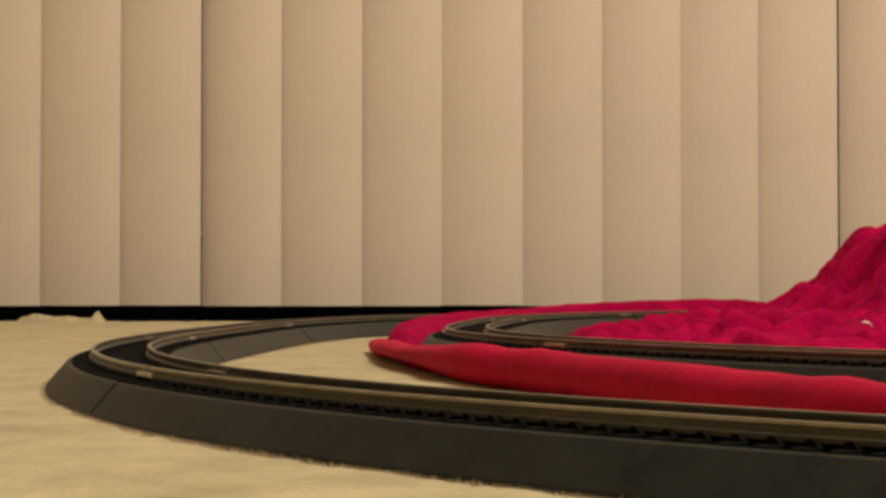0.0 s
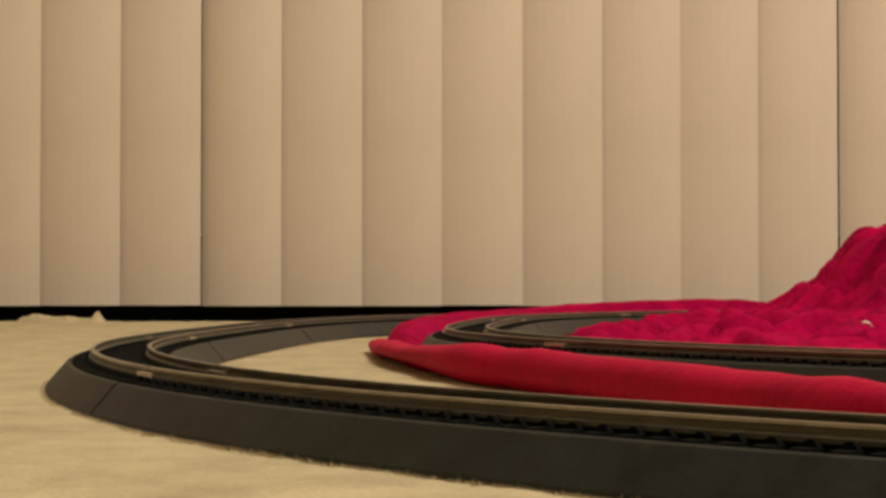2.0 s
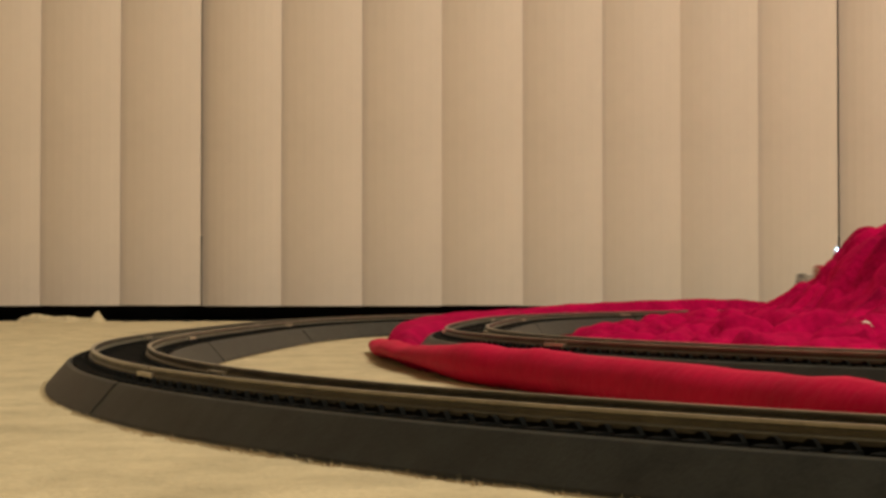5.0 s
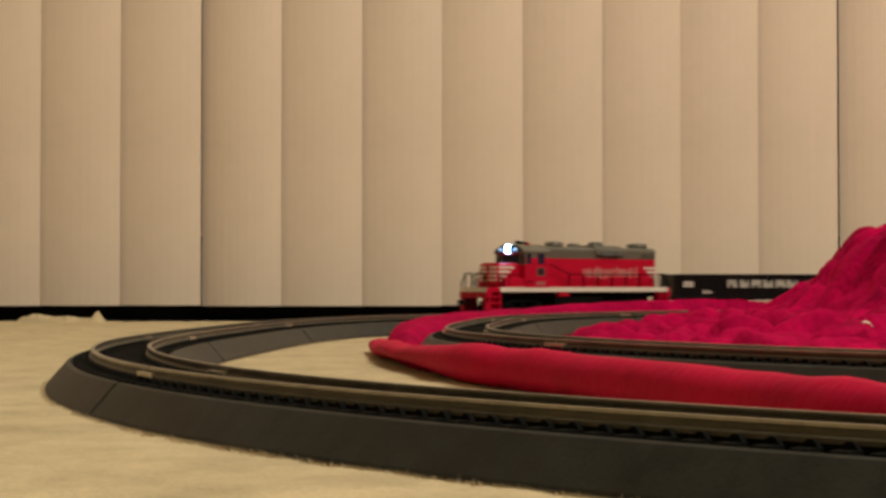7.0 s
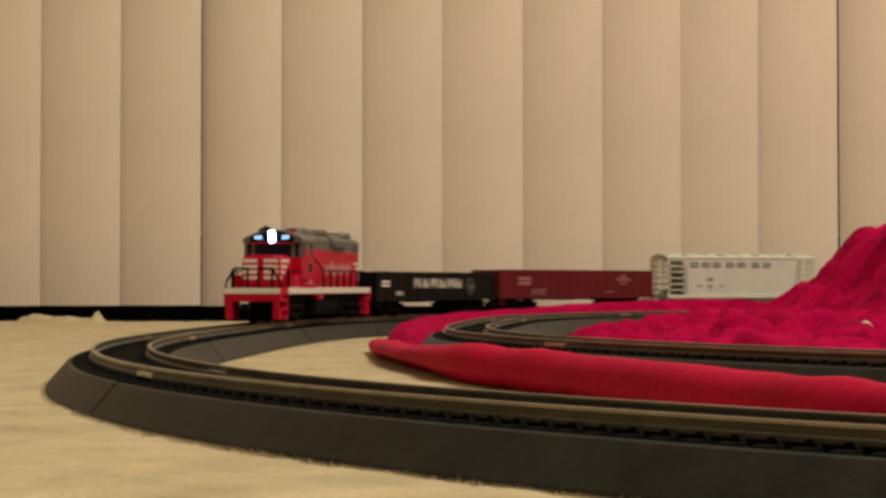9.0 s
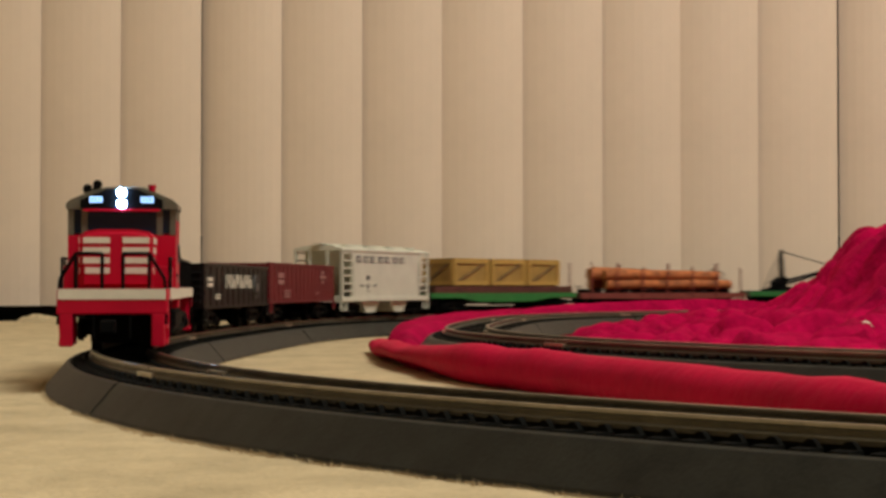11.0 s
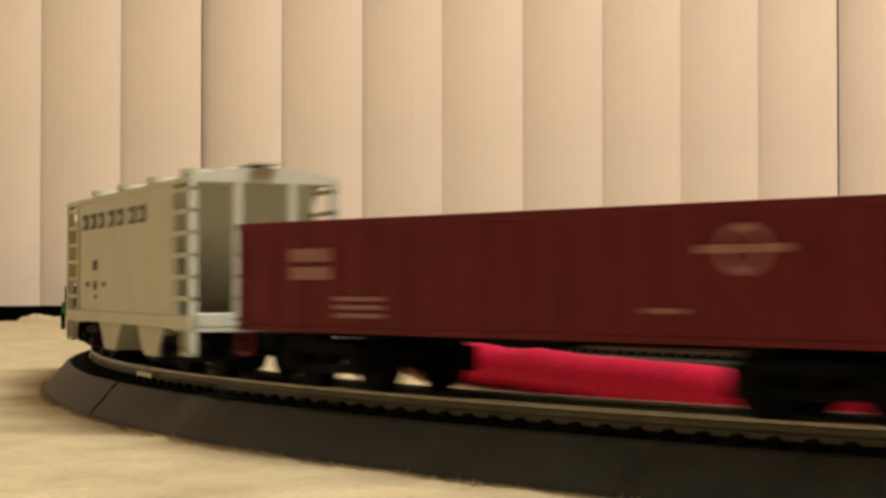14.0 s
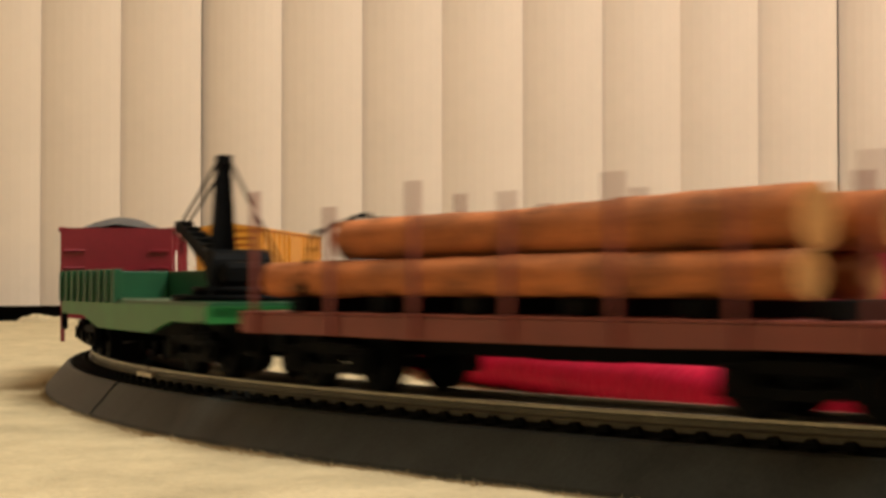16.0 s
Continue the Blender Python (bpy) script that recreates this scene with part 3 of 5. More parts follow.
# ---- locomotive ----
def locomotive():
    c = car("locomotive", "red and grey model diesel locomotive with white stripes, headlights lit", "model locomotive", 0.0, 0.108, 0.030, 0.0930, True)
    # frame and walkway
    bm = bmesh.new()
    box(bm, -0.0905, 0.0862, -0.0159, 0.0159, 0.0150, 0.0184, 0.0003)
    part("walkway", bm, LOCO_RED, c)
    for y in (-0.0161, 0.0161):
        blocks("sill_stripe", c, WHITE, (-0.0885, 0.0765, y - 0.00025, y + 0.00025, 0.0152, 0.0186), label="white sill stripe")
    blocks("underframe", c, BLACK, (-0.084, 0.084, -0.0120, 0.0120, 0.0110, 0.0150))
    # long hood
    hood = [(-0.0108, 0.0184), (0.0108, 0.0184), (0.0108, 0.0398), (-0.0108, 0.0398)]
    bm = bmesh.new()
    prism(bm, hood, -0.0807, 0.0312)
    part("long_hood", bm, LOCO_RED, c)
    crown = [(-0.0109, 0.0398), (0.0109, 0.0398), (0.0111, 0.0458), (0.0103, 0.0474), (0.0070, 0.0485), (0, 0.0489), (-0.0070, 0.0485), (-0.0103, 0.0474), (-0.0111, 0.0458)]
    bm = bmesh.new()
    prism(bm, crown, -0.0808, 0.0313)
    part("hood_roof", bm, LOCO_GREY, c, "grey roof of the hood")
    # hood doors and grilles in relief
    for y in (-0.0108, 0.0108):
        dims = []
        for k in range(9):
            x = -0.076 + k * 0.0105
            dims.append((x, x + 0.0094, y - 0.00025, y + 0.00025, 0.0205, 0.0300))
        for k in range(4):
            x = -0.079 + k * 0.0052
            dims.append((x, x + 0.0042, y - 0.0002, y + 0.0002, 0.0315, 0.0385))
        for d in dims:
            blocks("hood_door", c, LOCO_RED, d)
        dims = [(-0.080 + k * 0.0007, -0.0797 + k * 0.0007, y * 1.012 - 0.0003, y * 1.012 + 0.0003, 0.0405, 0.0446) for k in range(20)]
        blocks("radiator_grille", c, LOCO_GREY, *dims)
    # dynamic brake bulge, fans, stacks
    bm = bmesh.new()
    prism(bm, [(-0.0122, 0.0412), (0.0122, 0.0412), (0.0128, 0.0446), (0.0112, 0.0480), (0.0060, 0.0500), (-0.0060, 0.0500), (-0.0112, 0.0480), (-0.0128, 0.0446)], -0.048, -0.018)
    bmesh.ops.bevel(bm, geom=list(bm.edges), offset=0.0012, segments=2, affect="EDGES")
    part("brake_blister", bm, LOCO_GREY, c, "grey bulge on the roof")
    for y in (-0.0124, 0.0124):
        blocks("intake", c, DIM_INK, (-0.0430, -0.0230, y - 0.0007, y + 0.0007, 0.0420, 0.0452), bevel=0.0003)
    for x, r, h, z in ((-0.0720, 0.0078, 0.0033, 0.0484), (-0.0290, 0.0058, 0.0024, 0.0498), (-0.0070, 0.0050, 0.0024, 0.0484), (0.0125, 0.0068, 0.0034, 0.0484)):
        bm = bmesh.new()
        tube(bm, (x, 0, z - 0.0008), (x, 0, z + h), r, 24)
        tube(bm, (x, 0, z + h), (x, 0, z + h + 0.0004), r * 0.82, 24)
        part("roof_fan", bm, LOCO_GREY, c, "round grey roof fan", True)
    # cab
    bm = bmesh.new()
    # lower cab up to the window sills, then posts between the windows
    prism(bm, [(-0.0165, 0.0184), (0.0165, 0.0184), (0.0165, 0.0350), (-0.0165, 0.0350)], 0.0310, 0.0542)
    part("cab", bm, LOCO_RED, c)
    for y in (-0.0165, 0.0152):
        for x0, x1 in ((0.0310, 0.0354), (0.0418, 0.0480), (0.0530, 0.0542)):
            blocks("window_post", c, LOCO_RED, (x0, x1, y, y + 0.0013, 0.0349, 0.0398))
            blocks("upper_post", c, LOCO_GREY, (x0, x1, y, y + 0.0013, 0.0398, 0.0432), label="grey cab side above the red")
    blocks("rear_cab_wall", c, LOCO_RED, (0.0310, 0.0322, -0.0152, 0.0152, 0.0349, 0.0432))
    roof = [(-0.0170, 0.0430), (-0.0170, 0.0447), (-0.0154, 0.0460), (-0.0100, 0.0484), (-0.0050, 0.0497), (0, 0.0500), (0.0050, 0.0497), (0.0100, 0.0484), (0.0154, 0.0460), (0.0170, 0.0447), (0.0170, 0.0430)]
    bm = bmesh.new()
    prism(bm, roof, 0.0298, 0.0556)
    part("cab_roof", bm, LOCO_GREY, c, "arched grey cab roof")
    bm = bmesh.new()
    prism(bm, [(-0.0106, 0.0352), (0.0106, 0.0352), (0.0106, 0.0432), (-0.0106, 0.0432)], 0.0520, 0.0538)
    part("windscreen", bm, GLASS, c, "dark cab windscreen")
    for y in (-0.0159, 0.0159):
        for x0, x1 in ((0.0352, 0.0420), (0.0478, 0.0532)):
            blocks("side_window", c, GLASS, (x0, x1, y - 0.0003, y + 0.0003, 0.0349, 0.0432), label="dark cab side window")
            blocks("window_sill", c, LOCO_RED, (x0, x1, y - 0.0008, y + 0.0008, 0.0346, 0.0352), bevel=0.0001)
    for y in (-0.0136, 0.0136):
        blocks("front_window", c, GLASS, (0.0526, 0.0534, y - 0.0017, y + 0.0017, 0.0356, 0.0432), label="narrow dark front cab window")
    blocks("windscreen_brow", c, LOCO_RED, (0.0540, 0.0566, -0.0118, 0.0118, 0.0423, 0.0430), bevel=0.0002)
    for y in (-0.0115, 0.0115, -0.0156, 0.0156):
        blocks("cab_post", c, LOCO_GREY, (0.0522, 0.0543, y - 0.0009, y + 0.0009, 0.0350, 0.0432), label="grey windscreen post")
    # light housing
    bm = bmesh.new()
    prism(bm, [(-0.0126, 0.0431), (0.0126, 0.0431), (0.0125, 0.0458), (0.0045, 0.0492), (-0.0045, 0.0492), (-0.0125, 0.0458)], 0.0538, 0.0562)
    # near-black instead of grey: the unlit front's shade is put into the colour
    part("light_housing", bm, SOOT, c, "light housing coloured dark for its unlit front")
    for z in (0.0446, 0.0480):
        bm = bmesh.new()
        tube(bm, (0.0560, 0, z), (0.0571, 0, z), 0.0014, 16)
        part("headlight", bm, LAMP_GLOW, c, "glowing blue-white headlight")
    for y in (-0.0078, 0.0078):
        blocks("number_board", c, BOARD_GLOW, (0.0560, 0.0566, y - 0.0019, y + 0.0019, 0.0450, 0.0468), label="lit number board")
        blocks("number_bar", c, SOOT, *[(0.0565, 0.0567, y - 0.0013 + k * 0.0010, y - 0.0009 + k * 0.0010, 0.0454, 0.0464) for k in range(3)])
    # short nose
    bm = bmesh.new()
    prism(bm, [(-0.0108, 0.0184), (0.0108, 0.0184), (0.0108, 0.0338), (0.0094, 0.0354), (0.0054, 0.0361), (-0.0054, 0.0361), (-0.0094, 0.0354), (-0.0108, 0.0338)], 0.0540, 0.0750)
    bmesh.ops.bevel(bm, geom=[e for e in bm.edges if min(v.co.x for v in e.verts) > 0.074], offset=0.0014, segments=3, affect="EDGES")
    part("nose", bm, LOCO_RED, c)
    for k in range(4):
        z = 0.0319 - k * 0.0030
        for s in (-1, 1):
            lo, hi = sorted((s * 0.0019, s * (0.0097 if k < 3 else 0.0091)))
            blocks("nose_stripe", c, WHITE, (0.0749, 0.0753, lo, hi, z, z + 0.0018), label="white nose stripe")
            x0 = 0.0595 + k * 0.0038
            yy = s * 0.0108
            blocks("nose_stripe", c, WHITE, (x0, 0.0736, min(yy, yy + s * 0.0002), max(yy, yy + s * 0.0002), z, z + 0.0018), label="white nose stripe")
    for s in (-1, 1):
        yy = s * 0.0108
        for k in range(4):
            z = 0.0322 - k * 0.0029
            blocks("rear_wing", c, WHITE, (-0.0806, -0.0690 - k * 0.0034, min(yy, yy + s * 0.0004), max(yy, yy + s * 0.0004), z, z + 0.0016), label="white wing stripe")
    # side name, emblem and number bars
    for s in (-1, 1):
        ys = s * 0.01108
        r = random.Random(8)
        x, dims = -0.0612, []
        for k in range(10):
            w = (0.0064, 0.0048, 0.0040, 0.0020, 0.0020, 0.0048, 0.0050, 0.0036, 0.0048, 0.0050)[k]
            top = 0.0338 if k in (0, 3, 7) else 0.0322
            dims.append((x, x + w, min(ys, ys + s * 0.0002), max(ys, ys + s * 0.0002), 0.0262 if k != 6 else 0.0250, top))
            x += w + 0.0013
        for x0, x1, y0, y1, z0, z1 in dims:
            mid = z0 + (z1 - z0) * 0.5
            if x1 - x0 < 0.003:
                strokes = [(x0, x0 + 0.0009, y0, y1, z0, z1)]
            else:
                strokes = [(x0, x0 + 0.0010, y0, y1, z0, z1), (x1 - 0.0010, x1, y0, y1, z0, z1), (x0, x1, y0, y1, mid - 0.0004, mid + 0.0003)]
            blocks("name_bar", c, NAME_INK, *strokes, label="pale printed name bar")
        yc = s * 0.0165
        blocks("emblem", c, DIM_INK, (0.0355, 0.0426, min(yc, yc + s * 0.0003), max(yc, yc + s * 0.0003), 0.0268, 0.0326), label="square grey-green emblem")
        for z in (0.0277, 0.0292, 0.0307):
            blocks("emblem_bar", c, SOOT, (0.0364, 0.0417, min(yc, yc + s * 0.0005), max(yc, yc + s * 0.0005), z, z + 0.0011), label="dark bar of the emblem")
        blocks("vent_slot", c, SOOT, (0.0465, 0.0522, min(yc, yc + s * 0.0004), max(yc, yc + s * 0.0004), 0.0222, 0.0230), label="short dark slot")
        print_bars(c, yc, 0.0350, 0.0432, 0.0202, 0.0226, 4, FADED_INK, 3, "number_bar", "pale number bar", 0.85)
    # pilots with steps
    for e in (-1, 1):
        tip = 0.0925 if e < 0 else 0.0885
        bm = bmesh.new()
        x0, x1 = sorted((e * (tip - 0.0045), e * tip))
        box(bm, x0, x1, -0.0158, 0.0158, 0.0110, 0.0184, 0.0004)
        for s in (-1, 1):
            y0, y1 = sorted((s * 0.0113, s * 0.0150))
            box(bm, x0, x1, y0, y1, 0.0016, 0.0112, 0.0004)
            a, b = sorted((e * (tip - 0.0122), e * (tip - 0.0043)))
            yy0, yy1 = sorted((s * 0.0112, s * 0.0124))
            blocks("step_back", c, LOCO_RED, (a, b, yy0, yy1, 0.0030, 0.0150), bevel=0.0003)
            y0, y1 = sorted((s * 0.0113, s * 0.0157))
            for z in (0.0020, 0.0066, 0.0112):
                blocks("step", c, LOCO_RED, (a, b, y0, y1, z, z + 0.0012), bevel=0.0003)
            a2, b2 = sorted((e * (tip - 0.0134), e * (tip - 0.0121)))
            blocks("step_side", c, LOCO_RED, (a2, b2, y0, y1, 0.0020, 0.0184), bevel=0.0003)
        part("pilot", bm, LOCO_RED, c, "red pilot with side steps")
        lo, hi = e * tip - 0.00025, e * tip + 0.00025
        blocks("pilot_stripe", c, WHITE, (lo, hi, -0.0154, 0.0154, 0.0153, 0.0183), label="white pilot stripe")
        bm = bmesh.new()
        for y in (-0.0052, 0.0052):
            tube(bm, (e * (tip + 0.0006), y, 0.0040), (e * (tip + 0.0006), y, 0.0105), 0.0004, 6)
        part("air_hose", bm, BLACK, c, "thin black air hoses")
        # end rails
        xe = e * (tip - 0.0013)
        for s in (-1, 1):
            bm = bmesh.new()
            for y in (0.0030, 0.0105):
                tube(bm, (xe, s * y, 0.0184), (xe, s * y, 0.0286), 0.0006, 6)
            tube(bm, (xe, s * 0.0030, 0.0286), (xe, s * 0.0105, 0.0286), 0.0006, 6)
            tube(bm, (xe, s * 0.0105, 0.0286), (xe, s * 0.0150, 0.0210), 0.0006, 6)
            tube(bm, (xe, s * 0.0150, 0.0210), (xe, s * 0.0154, 0.0080), 0.0006, 6)
            part("end_rail", bm, BLACK, c, "thin black end handrail")
    # side handrails
    for s in (-1, 1):
        bm = bmesh.new()
        y = s * 0.0157
        for k in range(7):
            x = -0.0740 + k * 0.0142
            tube(bm, (x, y, 0.0184), (x, y, 0.0282), 0.0006, 6)
        tube(bm, (-0.0740, y, 0.0282), (0.0112, y, 0.0282), 0.00048, 6)
        tube(bm, (0.0112, y, 0.0282), (0.0295, y, 0.0352), 0.00048, 6)
        part("side_rail", bm, BLACK, c, "thin black side handrail")
        bm = bmesh.new()
        for x in (0.0680, 0.0765):
            tube(bm, (x, y, 0.0184), (x, y, 0.0275), 0.00042, 6)
        tube(bm, (0.0590, y, 0.0275), (0.0765, y, 0.0275), 0.00038, 6)
        part("nose_rail", bm, BLACK, c, "thin black handrail beside the nose")
        for e in (-1, 1):
            bm = bmesh.new()
            tube(bm, (e * 0.0745, s * 0.0158, 0.0040), (e * 0.0745, s * 0.0158, 0.0270), 0.00040, 6)
            part("grab_pole", bm, BLACK, c, "thin black grab pole")
        blocks("hose_box", c, LOCO_RED, (0.0110, 0.0210, min(s * 0.0120, s * 0.0158), max(s * 0.0120, s * 0.0158), 0.0118, 0.0152), bevel=0.0005)
        blocks("battery_box", c, LOCO_RED, (0.0544, 0.0715, min(s * 0.0106, s * 0.0158), max(s * 0.0106, s * 0.0158), 0.0184, 0.0252), bevel=0.0004)
    # fuel tank, bell, horns
    bm = bmesh.new()
    prism(bm, [(-0.0150, 0.0052), (-0.0120, 0.0028), (0.0120, 0.0028), (0.0150, 0.0052), (0.0150, 0.0115), (-0.0150, 0.0115)], -0.0240, 0.0240)
    bmesh.ops.bevel(bm, geom=list(bm.edges), offset=0.0008, segments=2, affect="EDGES")
    part("fuel_tank", bm, SOOT, c, "dark fuel tank")
    bm = bmesh.new()
    for y, z, x in ((-0.0122, 0.0502, 0.0350), (-0.0088, 0.0514, 0.0378)):
        tube(bm, (x - 0.006, y, z), (x + 0.0035, y, z), 0.0005, 8, 0.0016)
        tube(bm, (x - 0.003, y, 0.0460), (x - 0.003, y, z), 0.0006, 6)
    tube(bm, (0.0285, -0.0105, 0.0503), (0.0340, -0.0105, 0.0503), 0.0007, 8)
    part("horn", bm, SOOT, c, "dark air horns on the cab roof")
    bm = bmesh.new()
    tube(bm, (0.0450, 0.0086, 0.0480), (0.0450, 0.0086, 0.0512), 0.0009, 10, 0.0013)
    part("beacon", bm, LOCO_RED, c, "small red roof beacon")


locomotive()


# ---- gondolas ----
def gondola(name, label, back, half, z0, z1, mat, rib_count, seed, ribs_out=0.0008, top_lip=0.0012):
    c = car(name, label, "model freight car", back, half * 2 - 0.048, 0.0205, half)
    w = 0.0158
    for s in (-1, 1):
        bm = bmesh.new()
        a, b = sorted((s * (w - 0.0014), s * w))
        box(bm, -half, half, a, b, z0, z1, 0.0002)
        part("side_wall", bm, mat, c)
        a, b = sorted((s * (w - 0.0015), s * (w + ribs_out)))
        blocks("top_rail", c, mat, (-half, half, a, b, z1 - top_lip, z1 + 0.0003), bevel=0.0002)
        blocks("side_sill", c, mat, (-half, half, a, b, z0 - 0.0001, z0 + 0.0010), bevel=0.0002)
        for k in range(rib_count):
            x = -half + 0.002 + k * (2 * half - 0.004) / (rib_count - 1)
            bm = bmesh.new()
            prism(bm, [(x - 0.0011, z0 + 0.0010), (x + 0.0011, z0 + 0.0010), (x + 0.0009, z1 - top_lip), (x - 0.0009, z1 - top_lip)], min(s * w, s * (w + ribs_out * 0.8)), max(s * w, s * (w + ribs_out * 0.8)), "y")
            part("side_rib", bm, mat, c)
    for e in (-1, 1):
        bm = bmesh.new()
        a, b = sorted((e * (half - 0.0013), e * half))
        box(bm, a, b, -w + 0.0014, w - 0.0014, z0, z1, 0.0002)
        part("end_wall", bm, mat, c)
        for k in range(5):
            z = z0 + 0.003 + k * (z1 - z0 - 0.004) / 5
            bm = bmesh.new()
            tube(bm, (e * (half + 0.0004), -w + 0.001, z), (e * (half + 0.0004), w - 0.001, z), 0.0007, 6)
            part("end_rib", bm, mat, c)
        for s in (-1, 1):
            for k in range(4):
                z = z0 + 0.002 + k * 0.0042
                bm = bmesh.new()
                tube(bm, (e * (half - 0.0035), s * (w + 0.0007), z), (e * (half - 0.0005), s * (w + 0.0007), z), 0.00028, 5)
                part("grab_iron", bm, mat, c)
            bm = bmesh.new()
            tube(bm, (e * (half - 0.0008), s * (w + 0.0003), z0 - 0.0045), (e * (half - 0.0008), s * (w + 0.0003), z0), 0.0005, 6)
            tube(bm, (e * (half - 0.0048), s * (w + 0.0003), z0 - 0.0045), (e * (half - 0.0048), s * (w + 0.0003), z0), 0.0005, 6)
            tube(bm, (e * (half - 0.0048), s * (w + 0.0003), z0 - 0.0045), (e * (half - 0.0008), s * (w + 0.0003), z0 - 0.0045), 0.0005, 6)
            part("stirrup", bm, mat, c)
    blocks("floor_plate", c, mat, (-half + 0.001, half - 0.001, -w + 0.001, w - 0.001, z0, z0 + 0.0015))
    blocks("underframe", c, BLACK, (-half + 0.003, half - 0.003, -0.0035, 0.0035, z0 - 0.0012, z0), (-0.012, 0.004, -0.0085, -0.0045, z0 - 0.0016, z0), (-0.030, -0.020, 0.004, 0.010, z0 - 0.0016, z0))
    return c, w


def black_gondola():
    c, w = gondola("gondola", "black model gondola with white lettering bars and side ribs", 0.1735, 0.0735, 0.0100, 0.0284, GON_BLACK, 13, 1, 0.0004)
    for s in (-1, 1):
        y = s * (w + 0.0001)
        f = -s
        def span(a, b):
            return sorted((f * a, f * b))
        a, b = span(-0.032, 0.029)
        step = (b - a) / 6
        for k in range(6):
            x = a + k * step + 0.0008
            e = x + step * (0.84, 0.74, 0.78, 0.74, 0.70, 0.76)[k]
            blocks("letter_bar", c, PALE_INK, (x, e, min(y, y + s * 0.0008), max(y, y + s * 0.0008), 0.0183, 0.0242), label="pale letter bar")
            notch = (e - x) * 0.36
            mid = (x + e) / 2 + (0.0006 if k % 2 else -0.0006)
            lo, hi = (0.0183, 0.0200) if k % 2 else (0.0222, 0.0243)
            blocks("letter_notch", c, GON_BLACK, (mid - notch / 2, mid + notch / 2, min(y, y + s * 0.0010), max(y, y + s * 0.0010), lo, hi), label="dark notch in a letter bar")
        a, b = span(-0.0670, -0.0585)
        blocks("number_bar", c, WHITE, (a, b, min(y, y + s * 0.0007), max(y, y + s * 0.0007), 0.0190, 0.0205), (a, b, min(y, y + s * 0.0007), max(y, y + s * 0.0007), 0.0213, 0.0228), label="white number bars")
        a, b = span(-0.0510, -0.0435)
        blocks("data_bar", c, WHITE, (a, b, min(y, y + s * 0.0007), max(y, y + s * 0.0007), 0.0138, 0.0146), (a, b, min(y, y + s * 0.0007), max(y, y + s * 0.0007), 0.0152, 0.0158), label="small white data bars")
        bm = bmesh.new()
        x = sum(span(0.034, 0.046)) / 2
        tube(bm, (x, y, 0.0190), (x, y + s * 0.0008, 0.0190), 0.0056, 24)
        part("round_emblem", bm, DIM_INK, c, "round dim grey emblem")
        bm = bmesh.new()
        tube(bm, (x, y + s * 0.0006, 0.0190), (x, y + s * 0.0010, 0.0190), 0.0046, 24)
        part("emblem_field", bm, GON_BLACK, c)
        blocks("emblem_bar", c, DIM_INK, (x - 0.0030, x + 0.0030, min(y + s * 0.0008, y + s * 0.0012), max(y + s * 0.0008, y + s * 0.0012), 0.0168, 0.0206))


def maroon_gondola():
    c, w = gondola("gondola", "maroon model gondola with pale lettering bars", 0.3332, 0.0760, 0.0106, 0.0309, MAROON, 17, 2, 0.0003)
    for s in (-1, 1):
        y = s * (w + 0.0001)
        f = 1 if s < 0 else -1
        for x0, x1, z0, z1, n in ((-0.0590, -0.0470, 0.0236, 0.0260, 5), (-0.0590, -0.0470, 0.0203, 0.0226, 5), (-0.0462, -0.0325, 0.0164, 0.0172, 6), (-0.0462, -0.0325, 0.0149, 0.0157, 6), (-0.0462, -0.0325, 0.0134, 0.0142, 6), (0.026, 0.034, 0.0150, 0.0158, 3)):
            a, b = sorted((f * x0, f * x1))
            print_bars(c, s * (w + 0.00028), a, b, z0, z1, n, FADED_INK, 5, "print_bar", "faded pale printed bar", 0.8)
        # round emblem with a bar across it
        x = f * 0.0440
        bm = bmesh.new()
        tube(bm, (x, y, 0.0243), (x, y + s * 0.0004, 0.0243), 0.0038, 24)
        part("round_emblem", bm, FADED_INK, c, "faded round emblem")
        bm = bmesh.new()
        tube(bm, (x, y + s * 0.0002, 0.0243), (x, y + s * 0.0005, 0.0243), 0.0027, 24)
        part("emblem_field", bm, MAROON, c)
        blocks("emblem_bar", c, FADED_INK, (x - 0.0075, x + 0.0075, min(y, y + s * 0.0007), max(y, y + s * 0.0007), 0.0238, 0.0250), label="faded bar across the emblem")


black_gondola()
maroon_gondola()


